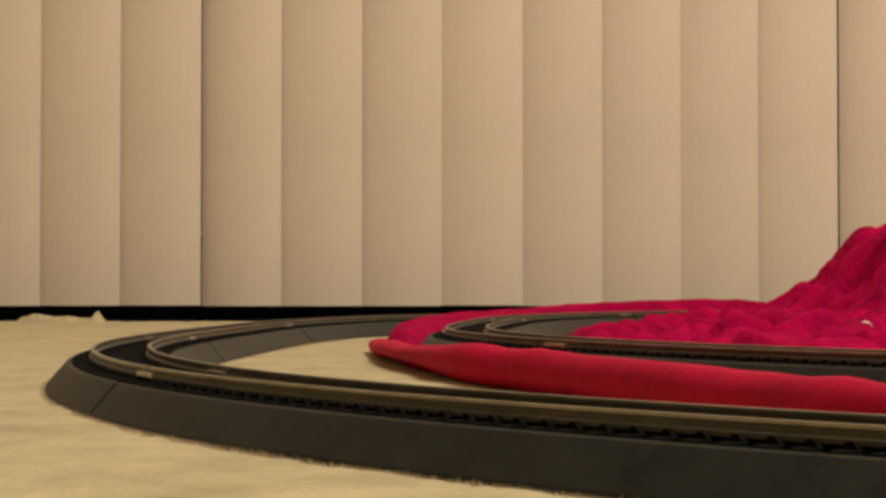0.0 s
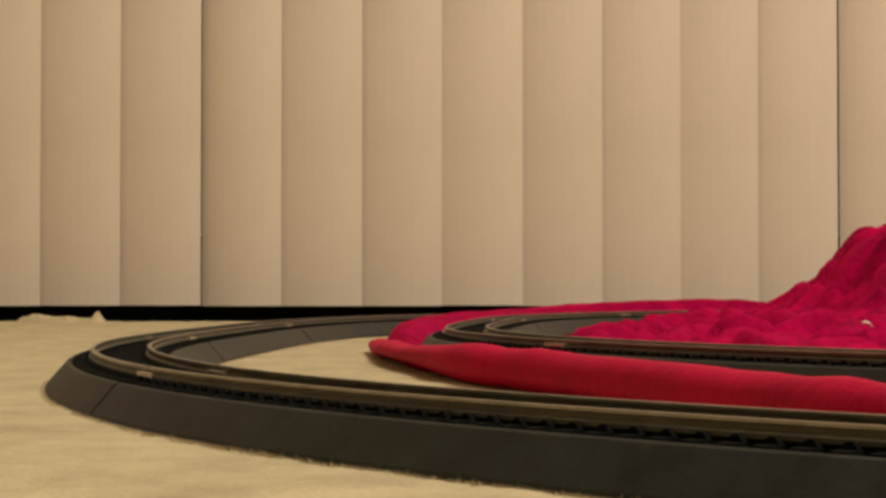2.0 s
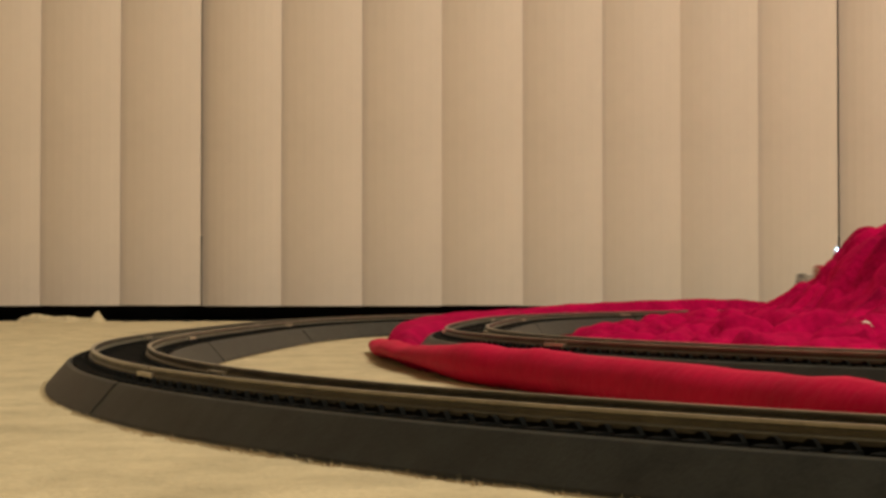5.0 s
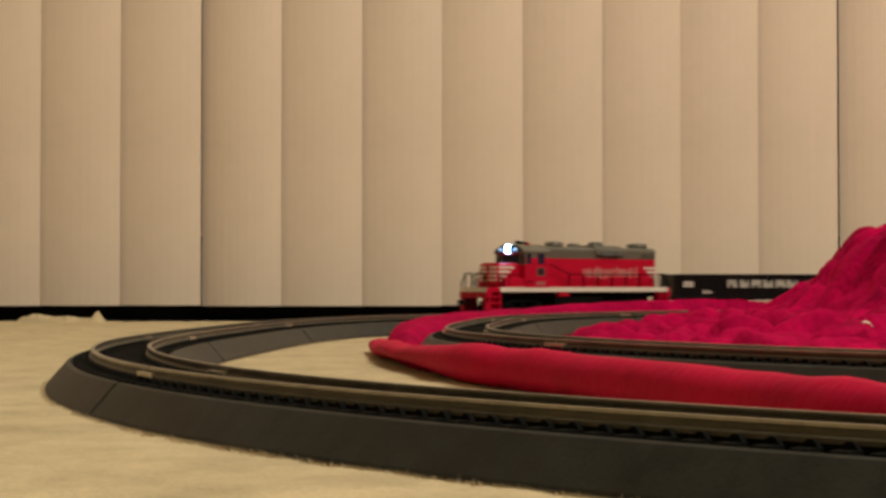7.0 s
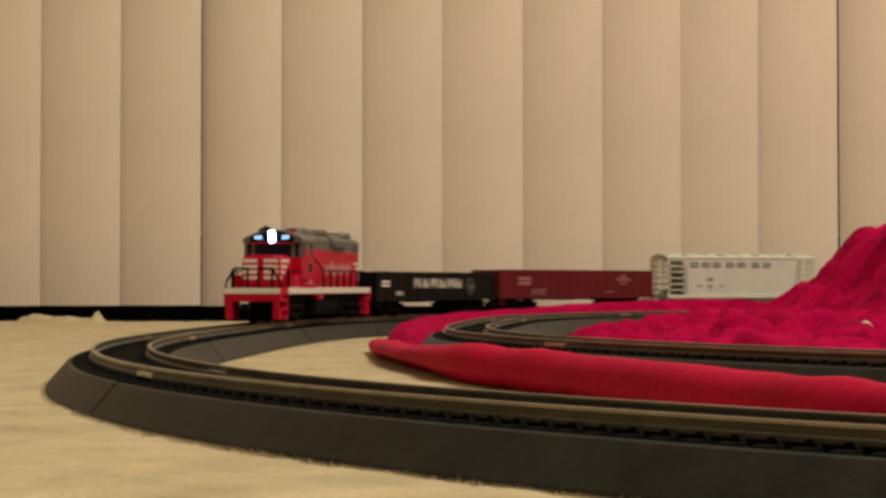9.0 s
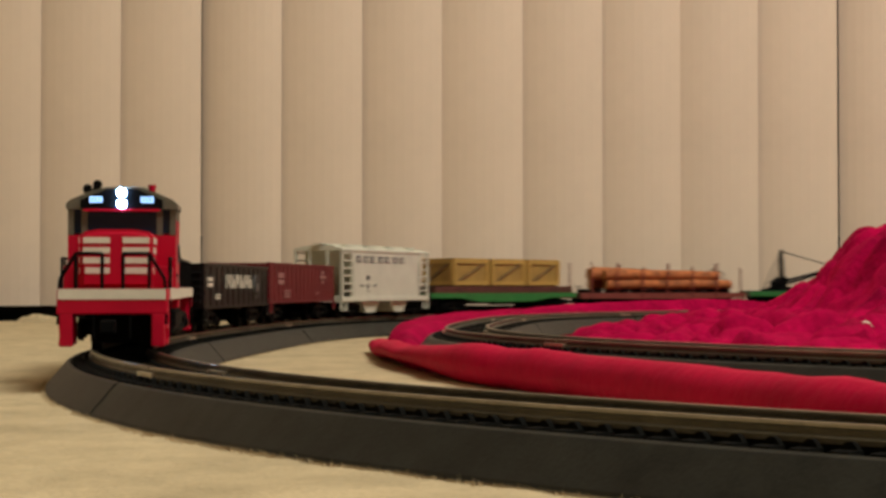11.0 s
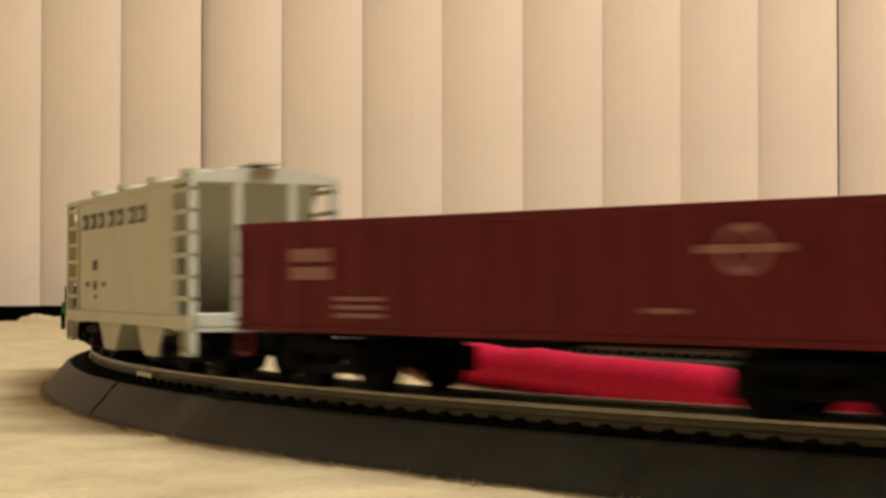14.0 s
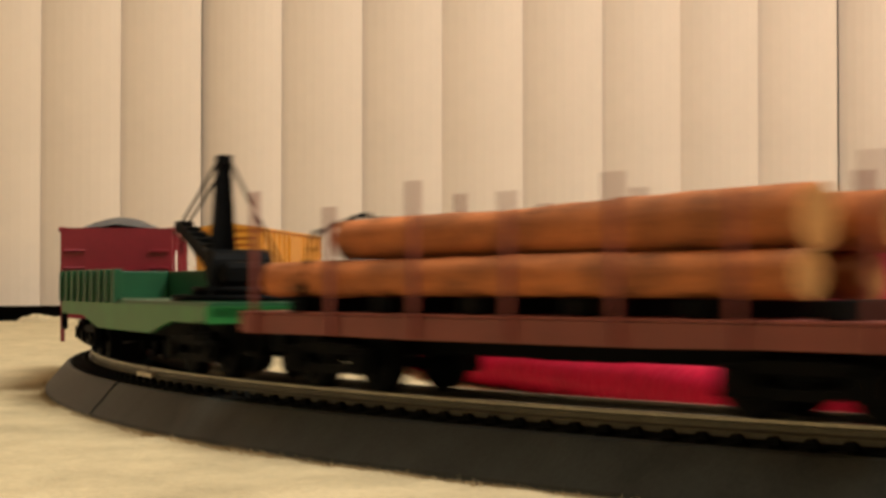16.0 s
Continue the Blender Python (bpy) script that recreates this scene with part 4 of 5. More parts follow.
# ---- grey covered hopper ----
def covered_hopper():
    half, w = 0.0630, 0.0160
    c = car("covered_hopper", "pale grey model covered hopper with end ladders", "model freight car", 0.4893, 0.090, 0.0205, half)
    body = 0.0468
    bm = bmesh.new()
    # sloping end sheets and floor between two upright side walls
    prof = [(-0.0230, 0.0106), (0.0230, 0.0106), (body + 0.0010, 0.0345), (body + 0.0060, 0.0412), (-body - 0.0060, 0.0412), (-body - 0.0010, 0.0345)]
    prism(bm, prof, -w + 0.0011, w - 0.0011, "y")
    part("tank_body", bm, GREY_CAR, c)
    for s in (-1, 1):
        bm = bmesh.new()
        prism(bm, [(-body, 0.0106), (body, 0.0106), (body, 0.0345), (body + 0.0040, 0.0410), (-body - 0.0040, 0.0410), (-body, 0.0345)], min(s * (w - 0.0011), s * w), max(s * (w - 0.0011), s * w), "y")
        part("side_wall", bm, GREY_CAR, c)
    bm = bmesh.new()
    prism(bm, [(-w - 0.0006, 0.0408), (w + 0.0006, 0.0408), (w + 0.0004, 0.0420), (0.009, 0.0436), (0, 0.0441), (-0.009, 0.0436), (-w - 0.0004, 0.0420)], -half, half)
    part("roof", bm, GREY_CAR, c)
    for k in range(4):
        bm = bmesh.new()
        x = -0.045 + k * 0.030
        box(bm, x - 0.010, x + 0.010, -0.006, 0.006, 0.0434, 0.0446, 0.0006)
        tube(bm, (x, -0.010, 0.0432), (x, -0.010, 0.0446), 0.0035, 16)
        tube(bm, (x, 0.010, 0.0432), (x, 0.010, 0.0446), 0.0035, 16)
        part("roof_hatch", bm, GREY_CAR, c, "raised roof hatch")
    blocks("roof_walk", c, GREY_CAR, (-half - 0.002, half + 0.002, -0.0028, 0.0028, 0.0446, 0.0451))
    for s in (-1, 1):
        a, b = sorted((s * (w - 0.0020), s * (w + 0.0006)))
        blocks("side_sill", c, GREY_CAR, (-half, half, a, b, 0.0100, 0.0128), bevel=0.0003)
        a, b = sorted((s * (w - 0.0012), s * (w + 0.0004)))
        for e in (-1, 1):
            x0, x1 = sorted((e * (half - 0.0018), e * half))
            blocks("corner_post", c, GREY_CAR, (x0, x1, a, b, 0.0125, 0.0410))
            x0, x1 = sorted((e * (half - 0.0148), e * (half - 0.0136)))
            blocks("inner_post", c, GREY_CAR, (x0, x1, a, b, 0.0125, 0.0410))
            for k in range(6):
                z = 0.0160 + k * 0.0046
                x0, x1 = sorted((e * (half - 0.0140), e * half))
                blocks("ladder_rung", c, GREY_CAR, (x0, x1, a, b, z, z + 0.0009))
            bm = bmesh.new()
            x0, x1 = sorted((e * (half - 0.0070), e * half))
            box(bm, x0, x1, a, b, 0.0045, 0.0052)
            for xx in (half - 0.0070, half - 0.0006):
                x0, x1 = sorted((e * xx, e * (xx + 0.0006)))
                box(bm, x0, x1, a, b, 0.0045, 0.0105)
            part("stirrup", bm, GREY_CAR, c)
        yb = s * (w + 0.0001)
        f = 1 if s < 0 else -1
        for k in range(7):
            x0 = -0.0435 + k * 0.0094 + (0.002 if k > 2 else 0) + (0.003 if k > 4 else 0)
            a, b = sorted((f * x0, f * (x0 + 0.0062)))
            blocks("letter_bar", c, GREY_TEXT, (a, b, min(yb, yb + s * 0.0002), max(yb, yb + s * 0.0002), 0.0338, 0.0378), label="grey letter bar")
            blocks("letter_gap", c, GREY_CAR, (a + 0.0018, b - 0.0018, min(yb, yb + s * 0.0004), max(yb, yb + s * 0.0004), 0.0348, 0.0366))
        for x0, x1, z0, z1 in ((-0.031, -0.025, 0.0232, 0.0258), (-0.039, -0.034, 0.0190, 0.0202), (-0.030, -0.026, 0.0182, 0.0204), (-0.020, -0.016, 0.0190, 0.0202), (-0.029, -0.026, 0.0160, 0.0168)):
            a, b = sorted((f * x0, f * x1))
            print_bars(c, yb, a, b, z0, z1, 3, GREY_TEXT, 2, "data_bar", "small grey data bar", 0.6)
    for e in (-1, 1):
        x0, x1 = sorted((e * (half - 0.0012), e * half))
        bm = bmesh.new()
        box(bm, x0, x1, -w, w, 0.0100, 0.0135, 0.0003)
        for y in (-0.006, 0.006):
            box(bm, x0, x1, y - 0.0008, y + 0.0008, 0.0130, 0.0410)
        part("end_frame", bm, GREY_CAR, c)
        bm = bmesh.new()
        tube(bm, (e * (half - 0.009), 0.0, 0.0140), (e * (half - 0.002), 0.0, 0.0140), 0.0028, 16)
        part("brake_cylinder", bm, SOOT, c, "dark brake cylinder")
        blocks("end_deck", c, GREY_CAR, (min(e * body, e * half), max(e * body, e * half), -w, w, 0.0096, 0.0108))
    for x in (-0.0225, 0.0190):
        bm = bmesh.new()
        prism(bm, [(x - 0.0140, 0.0112), (x + 0.0140, 0.0112), (x + 0.0060, 0.0030), (x - 0.0060, 0.0030)], -0.0135, 0.0135, "y")
        part("hopper_bay", bm, GREY_CAR, c, "tapered discharge bay")
        blocks("gate", c, SOOT, (x - 0.0056, x + 0.0056, -0.0130, 0.0130, 0.0020, 0.0031), bevel=0.0002)
    blocks("underframe", c, BLACK, (-half + 0.002, half - 0.002, -0.003, 0.003, 0.0070, 0.0100))


covered_hopper()


# ---- flat cars ----
def belly(bm, half, w, z_top, z_low, z_end):
    for s in (-1, 1):
        a, b = sorted((s * (w - 0.0012), s * w))
        prism(bm, [(-half, z_end), (-half * 0.62, z_end), (-half * 0.36, z_low), (half * 0.36, z_low), (half * 0.62, z_end), (half, z_end), (half, z_top), (-half, z_top)], a, b, "y")


def flat_body(c, half, mat, deck_mat, deck_lo, deck_hi, low, deck_half):
    bm = bmesh.new()
    belly(bm, half, 0.0160, deck_lo, low, deck_lo - 0.0035)
    box(bm, -half, half, -0.0148, 0.0148, deck_lo - 0.0022, deck_lo - 0.0002)
    for e in (-1, 1):
        x0, x1 = sorted((e * (half - 0.0012), e * half))
        box(bm, x0, x1, -0.0148, 0.0148, deck_lo - 0.0035, deck_lo)
    part("frame", bm, mat, c)
    blocks("underframe", c, BLACK, (-half + 0.003, half - 0.003, -0.0035, 0.0035, 0.0068, deck_lo - 0.002), (-0.014, 0.006, 0.003, 0.010, 0.0062, 0.0110))
    for s in (-1, 1):
        for e in (-1, 1):
            bm = bmesh.new()
            for x in (half - 0.0010, half - 0.0055):
                tube(bm, (e * x, s * 0.0158, deck_lo - 0.0075), (e * x, s * 0.0158, deck_lo - 0.0030), 0.0005, 6)
            tube(bm, (e * (half - 0.0010), s * 0.0158, deck_lo - 0.0075), (e * (half - 0.0055), s * 0.0158, deck_lo - 0.0075), 0.0005, 6)
            part("stirrup", bm, BLACK, c, "thin black stirrup step")
    if deck_mat:
        n = 24
        for k in range(n):
            x = -deck_half + 2 * deck_half * k / n
            blocks("deck_plank", c, deck_mat, (x + 0.0002, x + 2 * deck_half / n - 0.0002, -0.0155, 0.0155, deck_lo, deck_hi))


def brake_wheel(c, x, z):
    bm = bmesh.new()
    tube(bm, (x, 0.008, z - 0.006), (x, 0.008, z), 0.0005, 6)
    tube(bm, (x, 0.008, z), (x, 0.008, z + 0.0005), 0.0030, 14)
    part("brake_wheel", bm, SOOT, c, "small dark brake wheel")


def crate_flat():
    half = 0.0780
    c = car("flat_car", "green model flat car with a brown deck carrying wooden crates", "model freight car", 0.6420, 0.108, 0.0205, half)
    flat_body(c, half, GREEN, DECK_BROWN, 0.0146, 0.0192, 0.0085, 0.0740)
    brake_wheel(c, half - 0.002, 0.0218)
    length, hw, z0, z1 = 0.0358, 0.0140, 0.0200, 0.0376
    for k in range(3):
        box_top = part("crate", crate_core(length, hw, z0, z1), CRATE_PANEL, c, "yellow-brown wooden crate with diagonal braces")
        x = -0.0600 + length / 2 + k * (length + 0.0036)
        box_top.matrix_basis = pose(x, 0, 0)
        h = length / 2
        for s in (-1, 1):
            y0, y1 = sorted((s * (hw - 0.0002), s * (hw + 0.0011)))
            for d in ((-h, h, y0, y1, z0, z0 + 0.0026), (-h, h, y0, y1, z1 - 0.0026, z1), (-h, -h + 0.0028, y0, y1, z0 + 0.0026, z1 - 0.0026), (h - 0.0028, h, y0, y1, z0 + 0.0026, z1 - 0.0026)):
                blocks("batten", box_top, CRATE, d)
            bm = bmesh.new()
            f = 1 if s < 0 else -1
            prism(bm, [(f * (-h + 0.0028), z0 + 0.0026), (f * (-h + 0.0068), z0 + 0.0026), (f * (h - 0.0028), z1 - 0.0026), (f * (h - 0.0068), z1 - 0.0026)], s * hw, s * (hw + 0.0009), "y")
            part("brace", bm, CRATE_DARK, box_top)
        for e in (-1, 1):
            x0, x1 = sorted((e * (h - 0.0002), e * (h + 0.0009)))
            for d in ((x0, x1, -hw, hw, z0, z0 + 0.0026), (x0, x1, -hw, hw, z1 - 0.0026, z1), (x0, x1, -hw, -hw + 0.0028, z0 + 0.0026, z1 - 0.0026), (x0, x1, hw - 0.0028, hw, z0 + 0.0026, z1 - 0.0026)):
                blocks("batten", box_top, CRATE, d)
            bm = bmesh.new()
            prism(bm, [(-hw + 0.0028, z0 + 0.0026), (-hw + 0.0066, z0 + 0.0026), (hw - 0.0028, z1 - 0.0026), (hw - 0.0066, z1 - 0.0026)], e * h, e * (h + 0.0007))
            part("brace", bm, CRATE_DARK, box_top)
        for j in range(6):
            blocks("lid_plank", box_top, CRATE, (-h + 0.0002 + j * length / 6, -h - 0.0002 + (j + 1) * length / 6, -hw - 0.0008, hw + 0.0008, z1, z1 + 0.0009))
        for x0 in (-h + 0.002, h - 0.006):
            blocks("skid", box_top, DECK_BROWN, (x0, x0 + 0.004, -hw, hw, 0.0192, z0))


def crate_core(length, hw, z0, z1):
    bm = bmesh.new()
    box(bm, -length / 2, length / 2, -hw, hw, z0, z1)
    return bm


crate_flat()


def log_mesh(length, r, thin, seed, bend):
    """A log lying along x, thick at the front end; its underside is level."""
    bm = bmesh.new()
    n, rings = 16, []
    m = 30
    for k in range(m + 1):
        u = k / m
        x = (u - 0.5) * length
        ring = []
        girth = r * (thin + (1 - thin) * u ** 1.5)
        off = girth + bend * math.sin(u * math.pi) + 0.0005 * noise.noise((u * 3, seed, 5))
        side = 0.0012 * noise.noise((u * 2.2, seed * 7, 1))
        for i in range(n):
            a = 2 * math.pi * i / n
            rr = girth * (1 + 0.10 * noise.noise((u * 4, math.cos(a) + seed * 3, math.sin(a))) + 0.06 * noise.noise((u * 16, math.cos(a) * 2 + seed, math.sin(a) * 2)))
            ring.append(bm.verts.new((x, math.cos(a) * rr + side, math.sin(a) * rr + off)))
        rings.append(ring)
    for a, b in zip(rings, rings[1:]):
        for i in range(n):
            bm.faces.new([a[i], a[(i + 1) % n], b[(i + 1) % n], b[i]])
    for ends in (rings[0], rings[-1]):
        bm.faces.new([bm.verts.new(v.co) for v in ends]).material_index = 1
    bmesh.ops.recalc_face_normals(bm, faces=bm.faces)
    return bm


def log_flat():
    half = 0.0745
    c = car("log_car", "rust-red model flat car with stakes carrying brown logs", "model freight car", 0.8050, 0.101, 0.0205, half)
    flat_body(c, half, LOG_CAR, None, 0.0136, 0.0136, 0.0098, half)
    blocks("deck", c, LOG_CAR, (-half, half, -0.0158, 0.0158, 0.0136, 0.0143), bevel=0.0002)
    brake_wheel(c, half - 0.002, 0.0190)
    for k in range(6):
        x = -0.0580 + k * 0.0232
        blocks("bunk", c, BLACK, (x - 0.0022, x + 0.0022, -0.0150, 0.0150, 0.0143, 0.0172), bevel=0.0003)
    tall = (0.0372, 0.0335, 0.0372, 0.0345, 0.0365, 0.0330, 0.0372)
    for s in (-1, 1):
        for k in range(7):
            x = -0.0690 + k * 0.0225
            y = s * 0.0166
            bm = bmesh.new()
            box(bm, x - 0.0005, x + 0.0005, y - 0.0005, y + 0.0005, 0.0100, tall[(k + (s > 0)) % 7], 0.0002)
            part("stake", bm, LOG_CAR, c, "upright rust-red stake")
    # side, underside, radius, taper, length, place, bend
    load = ((-0.0116, 0.0170, 0.0037, 0.90, 0.120, -0.008, 0.0003), (-0.0040, 0.0170, 0.0036, 0.95, 0.102, -0.012, 0.0002), (0.0036, 0.0170, 0.0036, 0.92, 0.100, -0.009, 0.0002), (0.0114, 0.0170, 0.0037, 0.95, 0.112, -0.006, 0.0003),
            (-0.0078, 0.0240, 0.0050, 0.74, 0.102, 0.000, 0.0002), (0.0028, 0.0238, 0.0046, 0.78, 0.112, 0.004, 0.0003), (0.0108, 0.0240, 0.0038, 0.90, 0.104, 0.000, 0.0002))
    for k, (y, z, r, thin, ln, x, b) in enumerate(load):
        ob = part("log", log_mesh(ln, r, thin, k + 1, b), [BARK, LOG_END], c, "rough brown log", True)
        ob.matrix_basis = pose(x, y, z, 0, 0, 0.6 * (-1) ** k)
    # chain over the load
    bm = bmesh.new()
    pts = [(-0.056, -0.0166, 0.0140), (-0.056, -0.0120, 0.0290), (-0.056, 0.0, 0.0330), (-0.056, 0.0120, 0.0290), (-0.056, 0.0166, 0.0140)]
    for a, b in zip(pts, pts[1:]):
        a, b = Vector(a), Vector(b)
        m = max(2, int((b - a).length / 0.0012))
        for j in range(m):
            p = a.lerp(b, j / m)
            q = a.lerp(b, (j + 0.8) / m)
            tube(bm, p, q, 0.00035 if j % 2 else 0.0006, 5)
    part("chain", bm, BLACK, c, "black chain over the logs")


log_flat()


def crane_car():
    half = 0.0740
    c = car("crane_car", "green model flat car with a black boom crane and ribbed bin", "model freight car", 0.9620, 0.100, 0.0205, half)
    flat_body(c, half, GREEN, None, 0.0150, 0.0150, 0.0085, half)
    blocks("deck", c, DARK_GREEN, (-half, half, -0.0155, 0.0155, 0.0150, 0.0158))
    bm = bmesh.new()
    tube(bm, (0.045, 0, 0.0158), (0.045, 0, 0.0172), 0.0150, 28)
    tube(bm, (0.045, 0, 0.0172), (0.045, 0, 0.0190), 0.0105, 28)
    part("turntable", bm, BLACK, c, "round black crane base", True)
    bm = bmesh.new()
    box(bm, 0.040, 0.052, -0.0058, 0.0058, 0.0188, 0.0245, 0.0014)
    tube(bm, (0.044, -0.0068, 0.0235), (0.044, 0.0068, 0.0235), 0.0038, 16)
    part("winch", bm, SOOT, c, "dark winch drum")
    bm = bmesh.new()
    m = -0.0032   # the mast stands off the middle of the base
    for s in (-1, 1):
        tube(bm, (0.0440, m + s * 0.0024, 0.0190), (0.0432, m + s * 0.0009, 0.0462), 0.0008, 6)
        tube(bm, (0.0412, m + s * 0.0024, 0.0190), (0.0426, m + s * 0.0009, 0.0462), 0.0008, 6)
    for k in range(5):
        z = 0.023 + k * 0.005
        tube(bm, (0.0428, m - 0.0020, z), (0.0428, m + 0.0020, z), 0.0005, 5)
    box(bm, 0.0422, 0.0436, m - 0.0008, m + 0.0008, 0.0190, 0.0460)
    box(bm, 0.0416, 0.0444, m - 0.0017, m + 0.0017, 0.0458, 0.0482, 0.0004)
    part("mast", bm, BLACK, c, "black crane mast")
    bm = bmesh.new()
    foot, tip = Vector((0.0430, 0, 0.0205)), Vector((-0.0035, 0, 0.0338))
    for s in (-1, 1):
        tube(bm, foot + Vector((0, s * 0.0042, 0)), tip + Vector((0, s * 0.0010, 0)), 0.0009, 6)
        tube(bm, foot + Vector((0, s * 0.0042, 0.0028)), tip + Vector((0, s * 0.0010, 0.0008)), 0.0007, 6)
    for k in range(9):
        a, b = foot.lerp(tip, k / 9), foot.lerp(tip, (k + 1) / 9)
        w0, w1 = 0.0042 - 0.0032 * k / 9, 0.0042 - 0.0032 * (k + 1) / 9
        tube(bm, a + Vector((0, -w0, 0.0004)), b + Vector((0, w1, 0.0004)), 0.0006, 5)
        tube(bm, a + Vector((0, -w0, 0.0022)), a + Vector((0, w0, 0.0022)), 0.0006, 5)
    tube(bm, tip + Vector((0, -0.0016, 0)), tip + Vector((0, 0.0016, 0)), 0.0016, 10)
    part("boom", bm, BLACK, c, "black lattice boom")
    bm = bmesh.new()
    for s in (-1, 1):
        tube(bm, (0.0428, m + s * 0.0012, 0.0470), (-0.0030, s * 0.0008, 0.0340), 0.00035, 5)
        tube(bm, (0.0434, m + s * 0.0012, 0.0470), (0.0560, s * 0.0100, 0.0160), 0.00035, 5)
    tube(bm, (-0.0035, 0, 0.0338), (-0.0045, 0, 0.0270), 0.0003, 5)
    part("cable", bm, SOOT, c, "thin dark crane cables")
    # ribbed bin over the rear half, open to the front
    for s in (-1, 1):
        a, b = sorted((s * 0.0146, s * 0.0160))
        blocks("bin_wall", c, DARK_GREEN, (-half, -0.0055, a, b, 0.0158, 0.0234), bevel=0.0002)
        for k in range(9):
            x = -half + 0.0015 + k * 0.0083
            a, b = sorted((s * 0.0160, s * 0.0168))
            blocks("bin_rib", c, DARK_GREEN, (x - 0.0010, x + 0.0010, a, b, 0.0150, 0.0232))
    blocks("bin_end", c, DARK_GREEN, (-half, -half + 0.0014, -0.0146, 0.0146, 0.0158, 0.0234), bevel=0.0002)


crane_car()


def coal_hopper():
    half, w = 0.0740, 0.0160
    c = car("coal_hopper", "dark red model hopper heaped with grey coal", "model freight car", 1.1180, 0.100, 0.0205, half)
    for s in (-1, 1):
        a, b = sorted((s * (w - 0.0012), s * w))
        bm = bmesh.new()
        prism(bm, [(-half, 0.0112), (half, 0.0112), (half, 0.0356), (-half, 0.0356)], a, b, "y")
        part("side_wall", bm, COAL_RED, c)
        a, b = sorted((s * w, s * (w + 0.0007)))
        for k in range(10):
            x = -half + 0.006 + k * (2 * half - 0.012) / 9
            blocks("side_rib", c, COAL_RED, (x - 0.0008, x + 0.0008, a, b, 0.0112, 0.0350))
        blocks("top_rail", c, COAL_RED, (-half, half, min(s * (w - 0.0014), s * (w + 0.0008)), max(s * (w - 0.0014), s * (w + 0.0008)), 0.0350, 0.0364), bevel=0.0002)
        bm = bmesh.new()
        tube(bm, (half - 0.012, s * w, 0.0240), (half - 0.012, s * (w + 0.0009), 0.0240), 0.0058, 20)
        part("round_emblem", bm, WHITE, c, "round pale emblem")
        print_bars(c, s * (w + 0.0001), -0.045, 0.030, 0.0250, 0.0290, 9, YELLOW, 6, "print_bar", "dull yellow print bar")
    for e in (-1, 1):
        bm = bmesh.new()
        # upper end panel, then the slope sheet running in under the load
        x0, x1 = sorted((e * (half - 0.0012), e * half))
        box(bm, x0, x1, -w + 0.0012, w - 0.0012, 0.0238, 0.0362)
        prism(bm, [(e * half, 0.0240), (e * (half - 0.0300), 0.0090), (e * (half - 0.0330), 0.0100), (e * (half - 0.0012), 0.0250)], -w + 0.0012, w - 0.0012, "y")
        part("end_sheet", bm, COAL_RED, c)
        bm = bmesh.new()
        for y in (-0.0150, -0.0090, 0.0090, 0.0150):
            box(bm, x0, x1, y - 0.0007, y + 0.0007, 0.0110, 0.0240)
        box(bm, x0, x1, -w, w, 0.0098, 0.0122)
        for s in (-1, 1):
            for k in range(4):
                z = 0.0145 + k * 0.0050
                tube(bm, (e * (half + 0.0004), s * 0.0092, z), (e * (half + 0.0004), s * 0.0150, z), 0.0004, 5)
            box(bm, x0, x1, s * 0.0155 - 0.0006, s * 0.0155 + 0.0006, 0.0030, 0.0110)
        part("end_frame", bm, COAL_RED, c)
    for x in (-0.022, 0.022):
        bm = bmesh.new()
        prism(bm, [(x - 0.020, 0.0125), (x + 0.020, 0.0125), (x + 0.006, 0.0030), (x - 0.006, 0.0030)], -0.0130, 0.0130, "y")
        part("hopper_bay", bm, COAL_RED, c)
    blocks("underframe", c, BLACK, (-half + 0.002, half - 0.002, -0.003, 0.003, 0.0070, 0.0100))
    bm = bmesh.new()
    grid = []
    for i in range(60):
        row = []
        for j in range(15):
            x, y = -half + 0.0016 + i * (2 * half - 0.0032) / 59, -w + 0.0013 + j * (2 * w - 0.0026) / 14
            v = 1 - (2 * j / 14 - 1) ** 2
            heap = 0.0345 + v * (0.0026 + 0.0030 * max(0, math.sin((i / 59) * math.pi * 3.0)) ** 0.8) + 0.0006 * noise.noise((x * 300, y * 300, 0))
            row.append(bm.verts.new((x, y, heap)))
        grid.append(row)
    for a, b in zip(grid, grid[1:]):
        for j in range(14):
            bm.faces.new([a[j], b[j], b[j + 1], a[j + 1]])
    bmesh.ops.recalc_face_normals(bm, faces=bm.faces)
    part("coal_load", bm, COAL, c, "heaped grey coal", True)


coal_hopper()


def plain_flat():
    half = 0.0740
    c = car("flat_car", "empty dark green model flat car with a brown deck", "model freight car", 1.2760, 0.100, 0.0205, half)
    flat_body(c, half, DARK_GREEN, DECK_BROWN, 0.0136, 0.0150, 0.0095, 0.0735)


plain_flat()


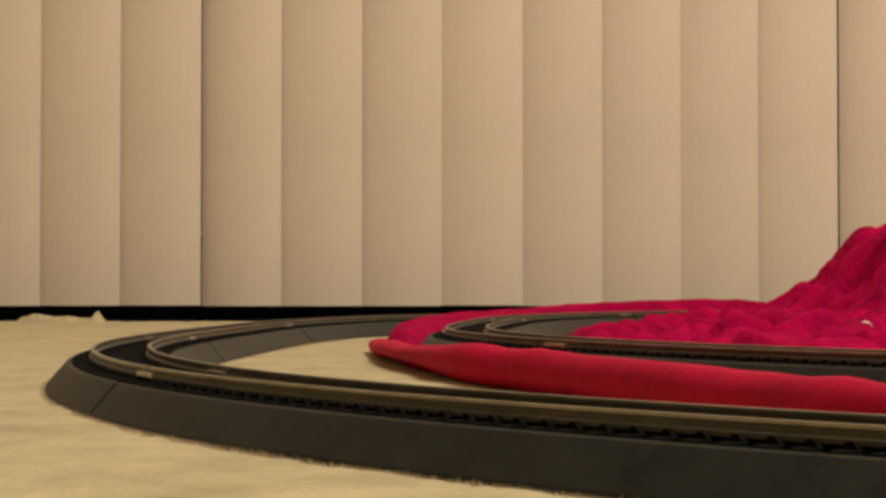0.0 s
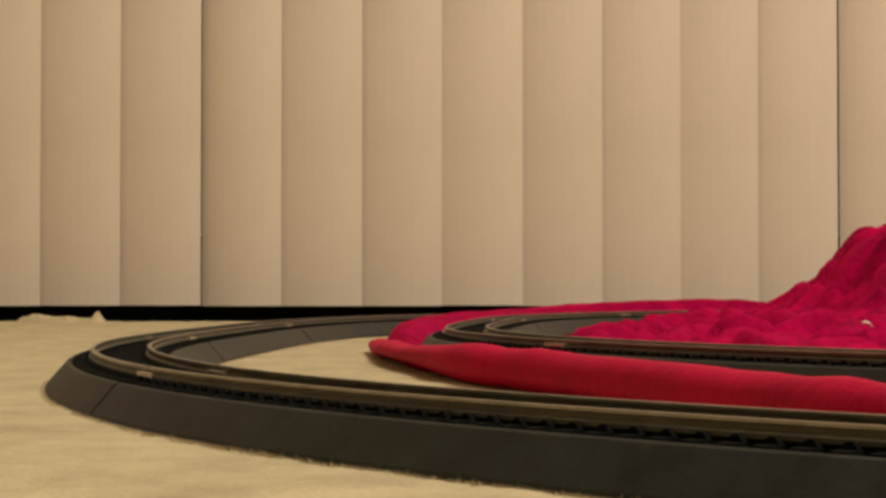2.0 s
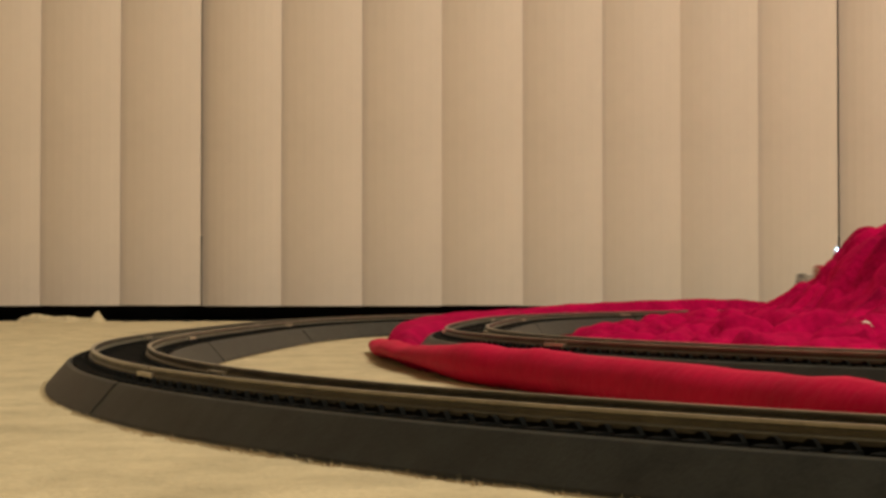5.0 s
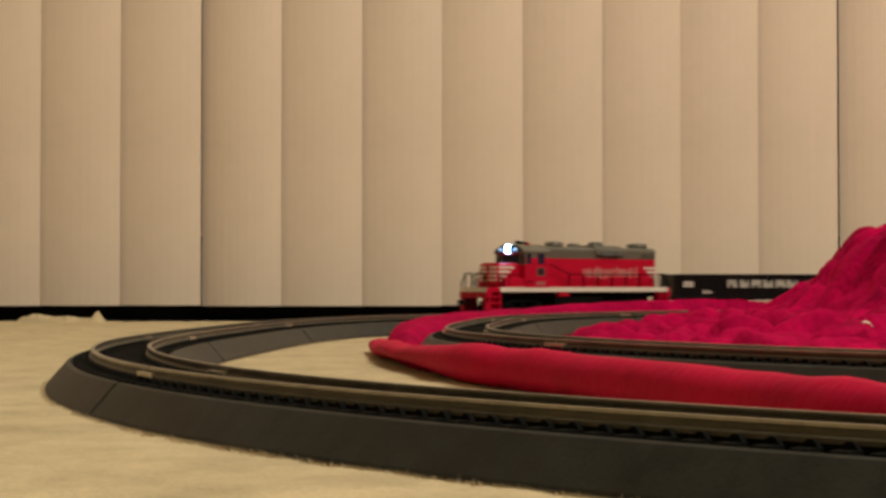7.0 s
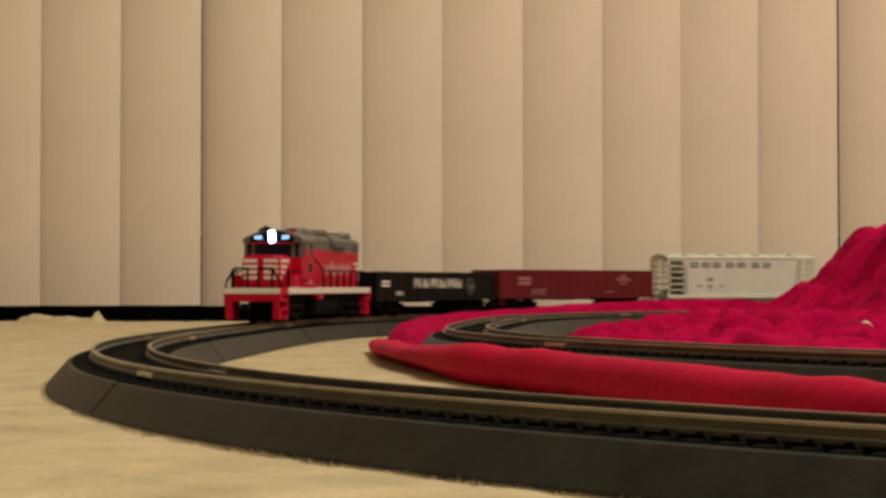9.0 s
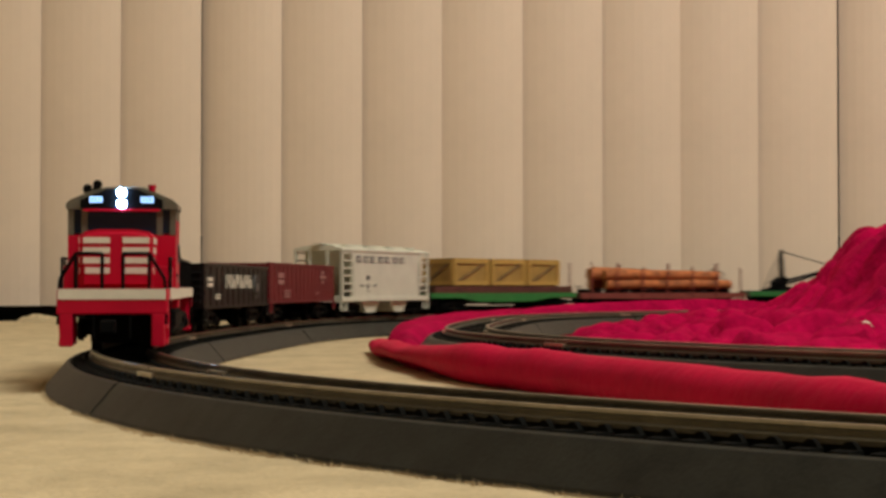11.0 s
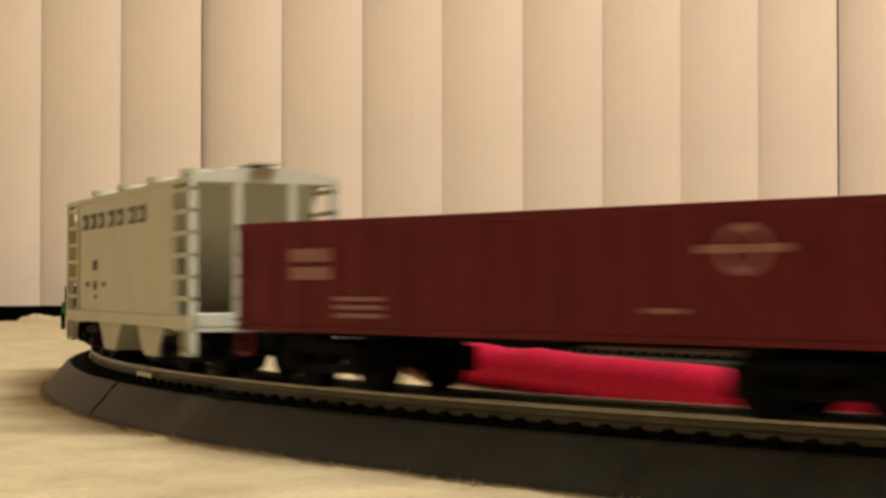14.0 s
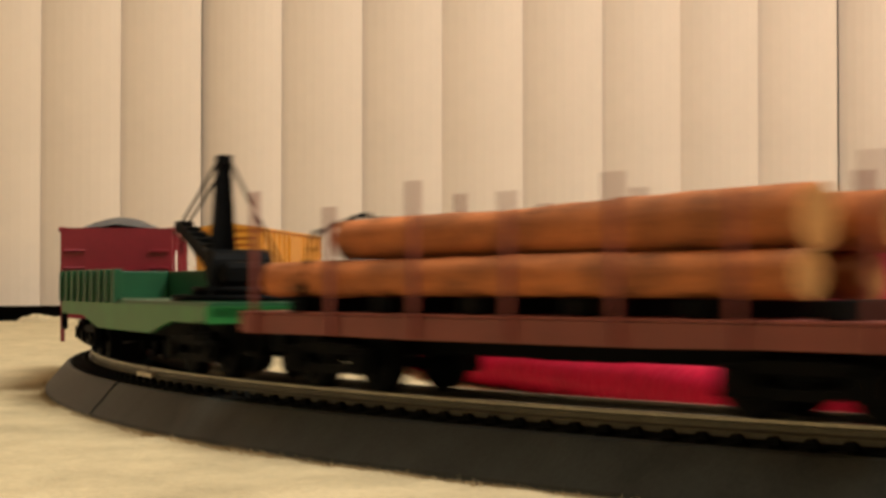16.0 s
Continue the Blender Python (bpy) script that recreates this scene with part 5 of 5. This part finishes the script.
def box_car():
    half, w = 0.0740, 0.0162
    c = car("box_car", "orange-yellow ribbed model box car with end ladders", "model freight car", 1.4340, 0.100, 0.0205, half)
    blocks("body", c, YELLOW, (-half, half, -w, w, 0.0112, 0.0470), bevel=0.0004)
    bm = bmesh.new()
    prism(bm, [(-w - 0.0006, 0.0468), (w + 0.0006, 0.0468), (w + 0.0004, 0.0478), (0, 0.0500), (-w - 0.0004, 0.0478)], -half - 0.0006, half + 0.0006)
    part("roof", bm, YELLOW, c)
    for e in (-1, 1):
        for k in range(10):
            z = 0.0140 + k * 0.0032
            x0, x1 = sorted((e * half, e * (half + 0.0009)))
            blocks("end_rib", c, YELLOW, (x0, x1, -w + 0.002, w - 0.002, z, z + 0.0016), bevel=0.0003)
    for s in (-1, 1):
        a, b = sorted((s * w, s * (w + 0.0006)))
        for k in range(13):
            x = -half + 0.004 + k * (2 * half - 0.008) / 12
            blocks("side_rib", c, YELLOW, (x - 0.0008, x + 0.0008, a, b, 0.0120, 0.0462))
        a, b = sorted((s * w, s * (w + 0.0012)))
        blocks("door", c, YELLOW, (-0.014, 0.014, a, b, 0.0125, 0.0450), bevel=0.0003)
        bm = bmesh.new()
        for e in (-1, 1):
            for k in range(7):
                z = 0.0150 + k * 0.0044
                tube(bm, (e * (half - 0.0075), s * (w + 0.0010), z), (e * (half - 0.0010), s * (w + 0.0010), z), 0.0004, 5)
        part("ladder", bm, YELLOW, c)
    blocks("underframe", c, BLACK, (-half + 0.002, half - 0.002, -0.006, 0.006, 0.0080, 0.0112))


box_car()


# ---- how the train runs ----
SPEED_AT = [-1.0, 6.0, 8.0, 10.0, 11.5, 13.0, 14.0, 17.0]
SPEED = [0.1489, 0.1489, 0.1660, 0.1928, 0.2151, 0.2165, 0.2354, 0.2362]
CLOCK = np.arange(0, 16.5, 0.005)
GONE = np.cumsum(np.interp(CLOCK, SPEED_AT, SPEED)) * 0.005
GONE = GONE - np.interp(9.0, CLOCK, GONE)
WAY_AT_NINE = 0.2803


def along(t):
    return WAY_AT_NINE - float(np.interp(t, CLOCK, GONE))


def place(s, base):
    """The pose of a frame that rides on two pivots a base apart, forward towards falling s."""
    a, b = OUTER.at(s - base / 2), OUTER.at(s + base / 2)
    return (a[0] + b[0]) / 2, (a[1] + b[1]) / 2, math.atan2(a[1] - b[1], a[0] - b[0])


def turned(a):
    return (a + math.pi) % (2 * math.pi) - math.pi


def motions():
    times = [k * 0.1 for k in range(161)]
    ticks = [k / FPS for k in range(16 * FPS + 1)]
    for top, pair, back, base, wheel_base in CARS:
        rows = []
        swing = ([], [])
        for t in times:
            s = along(t) + back
            x, y, a = place(s, base)
            rows.append((t, pose(x, y, 0, 0, 0, math.degrees(a))))
            for k, sgn in enumerate((-1, 1)):
                q = place(s + sgn * base / 2, wheel_base)[2]
                swing[k].append((t, pose(-sgn * base / 2, 0, 0, 0, 0, math.degrees(turned(q - a)))))
        walk(top, rows)
        for ob, r in zip(pair, swing):
            walk(ob, r)
            for w in ob.children:
                x = w.matrix_basis.translation.x
                walk(w, [(t, pose(x, 0, RADIUS, 0, math.degrees((along(0) - along(t)) / RADIUS), 0)) for t in ticks])


motions()
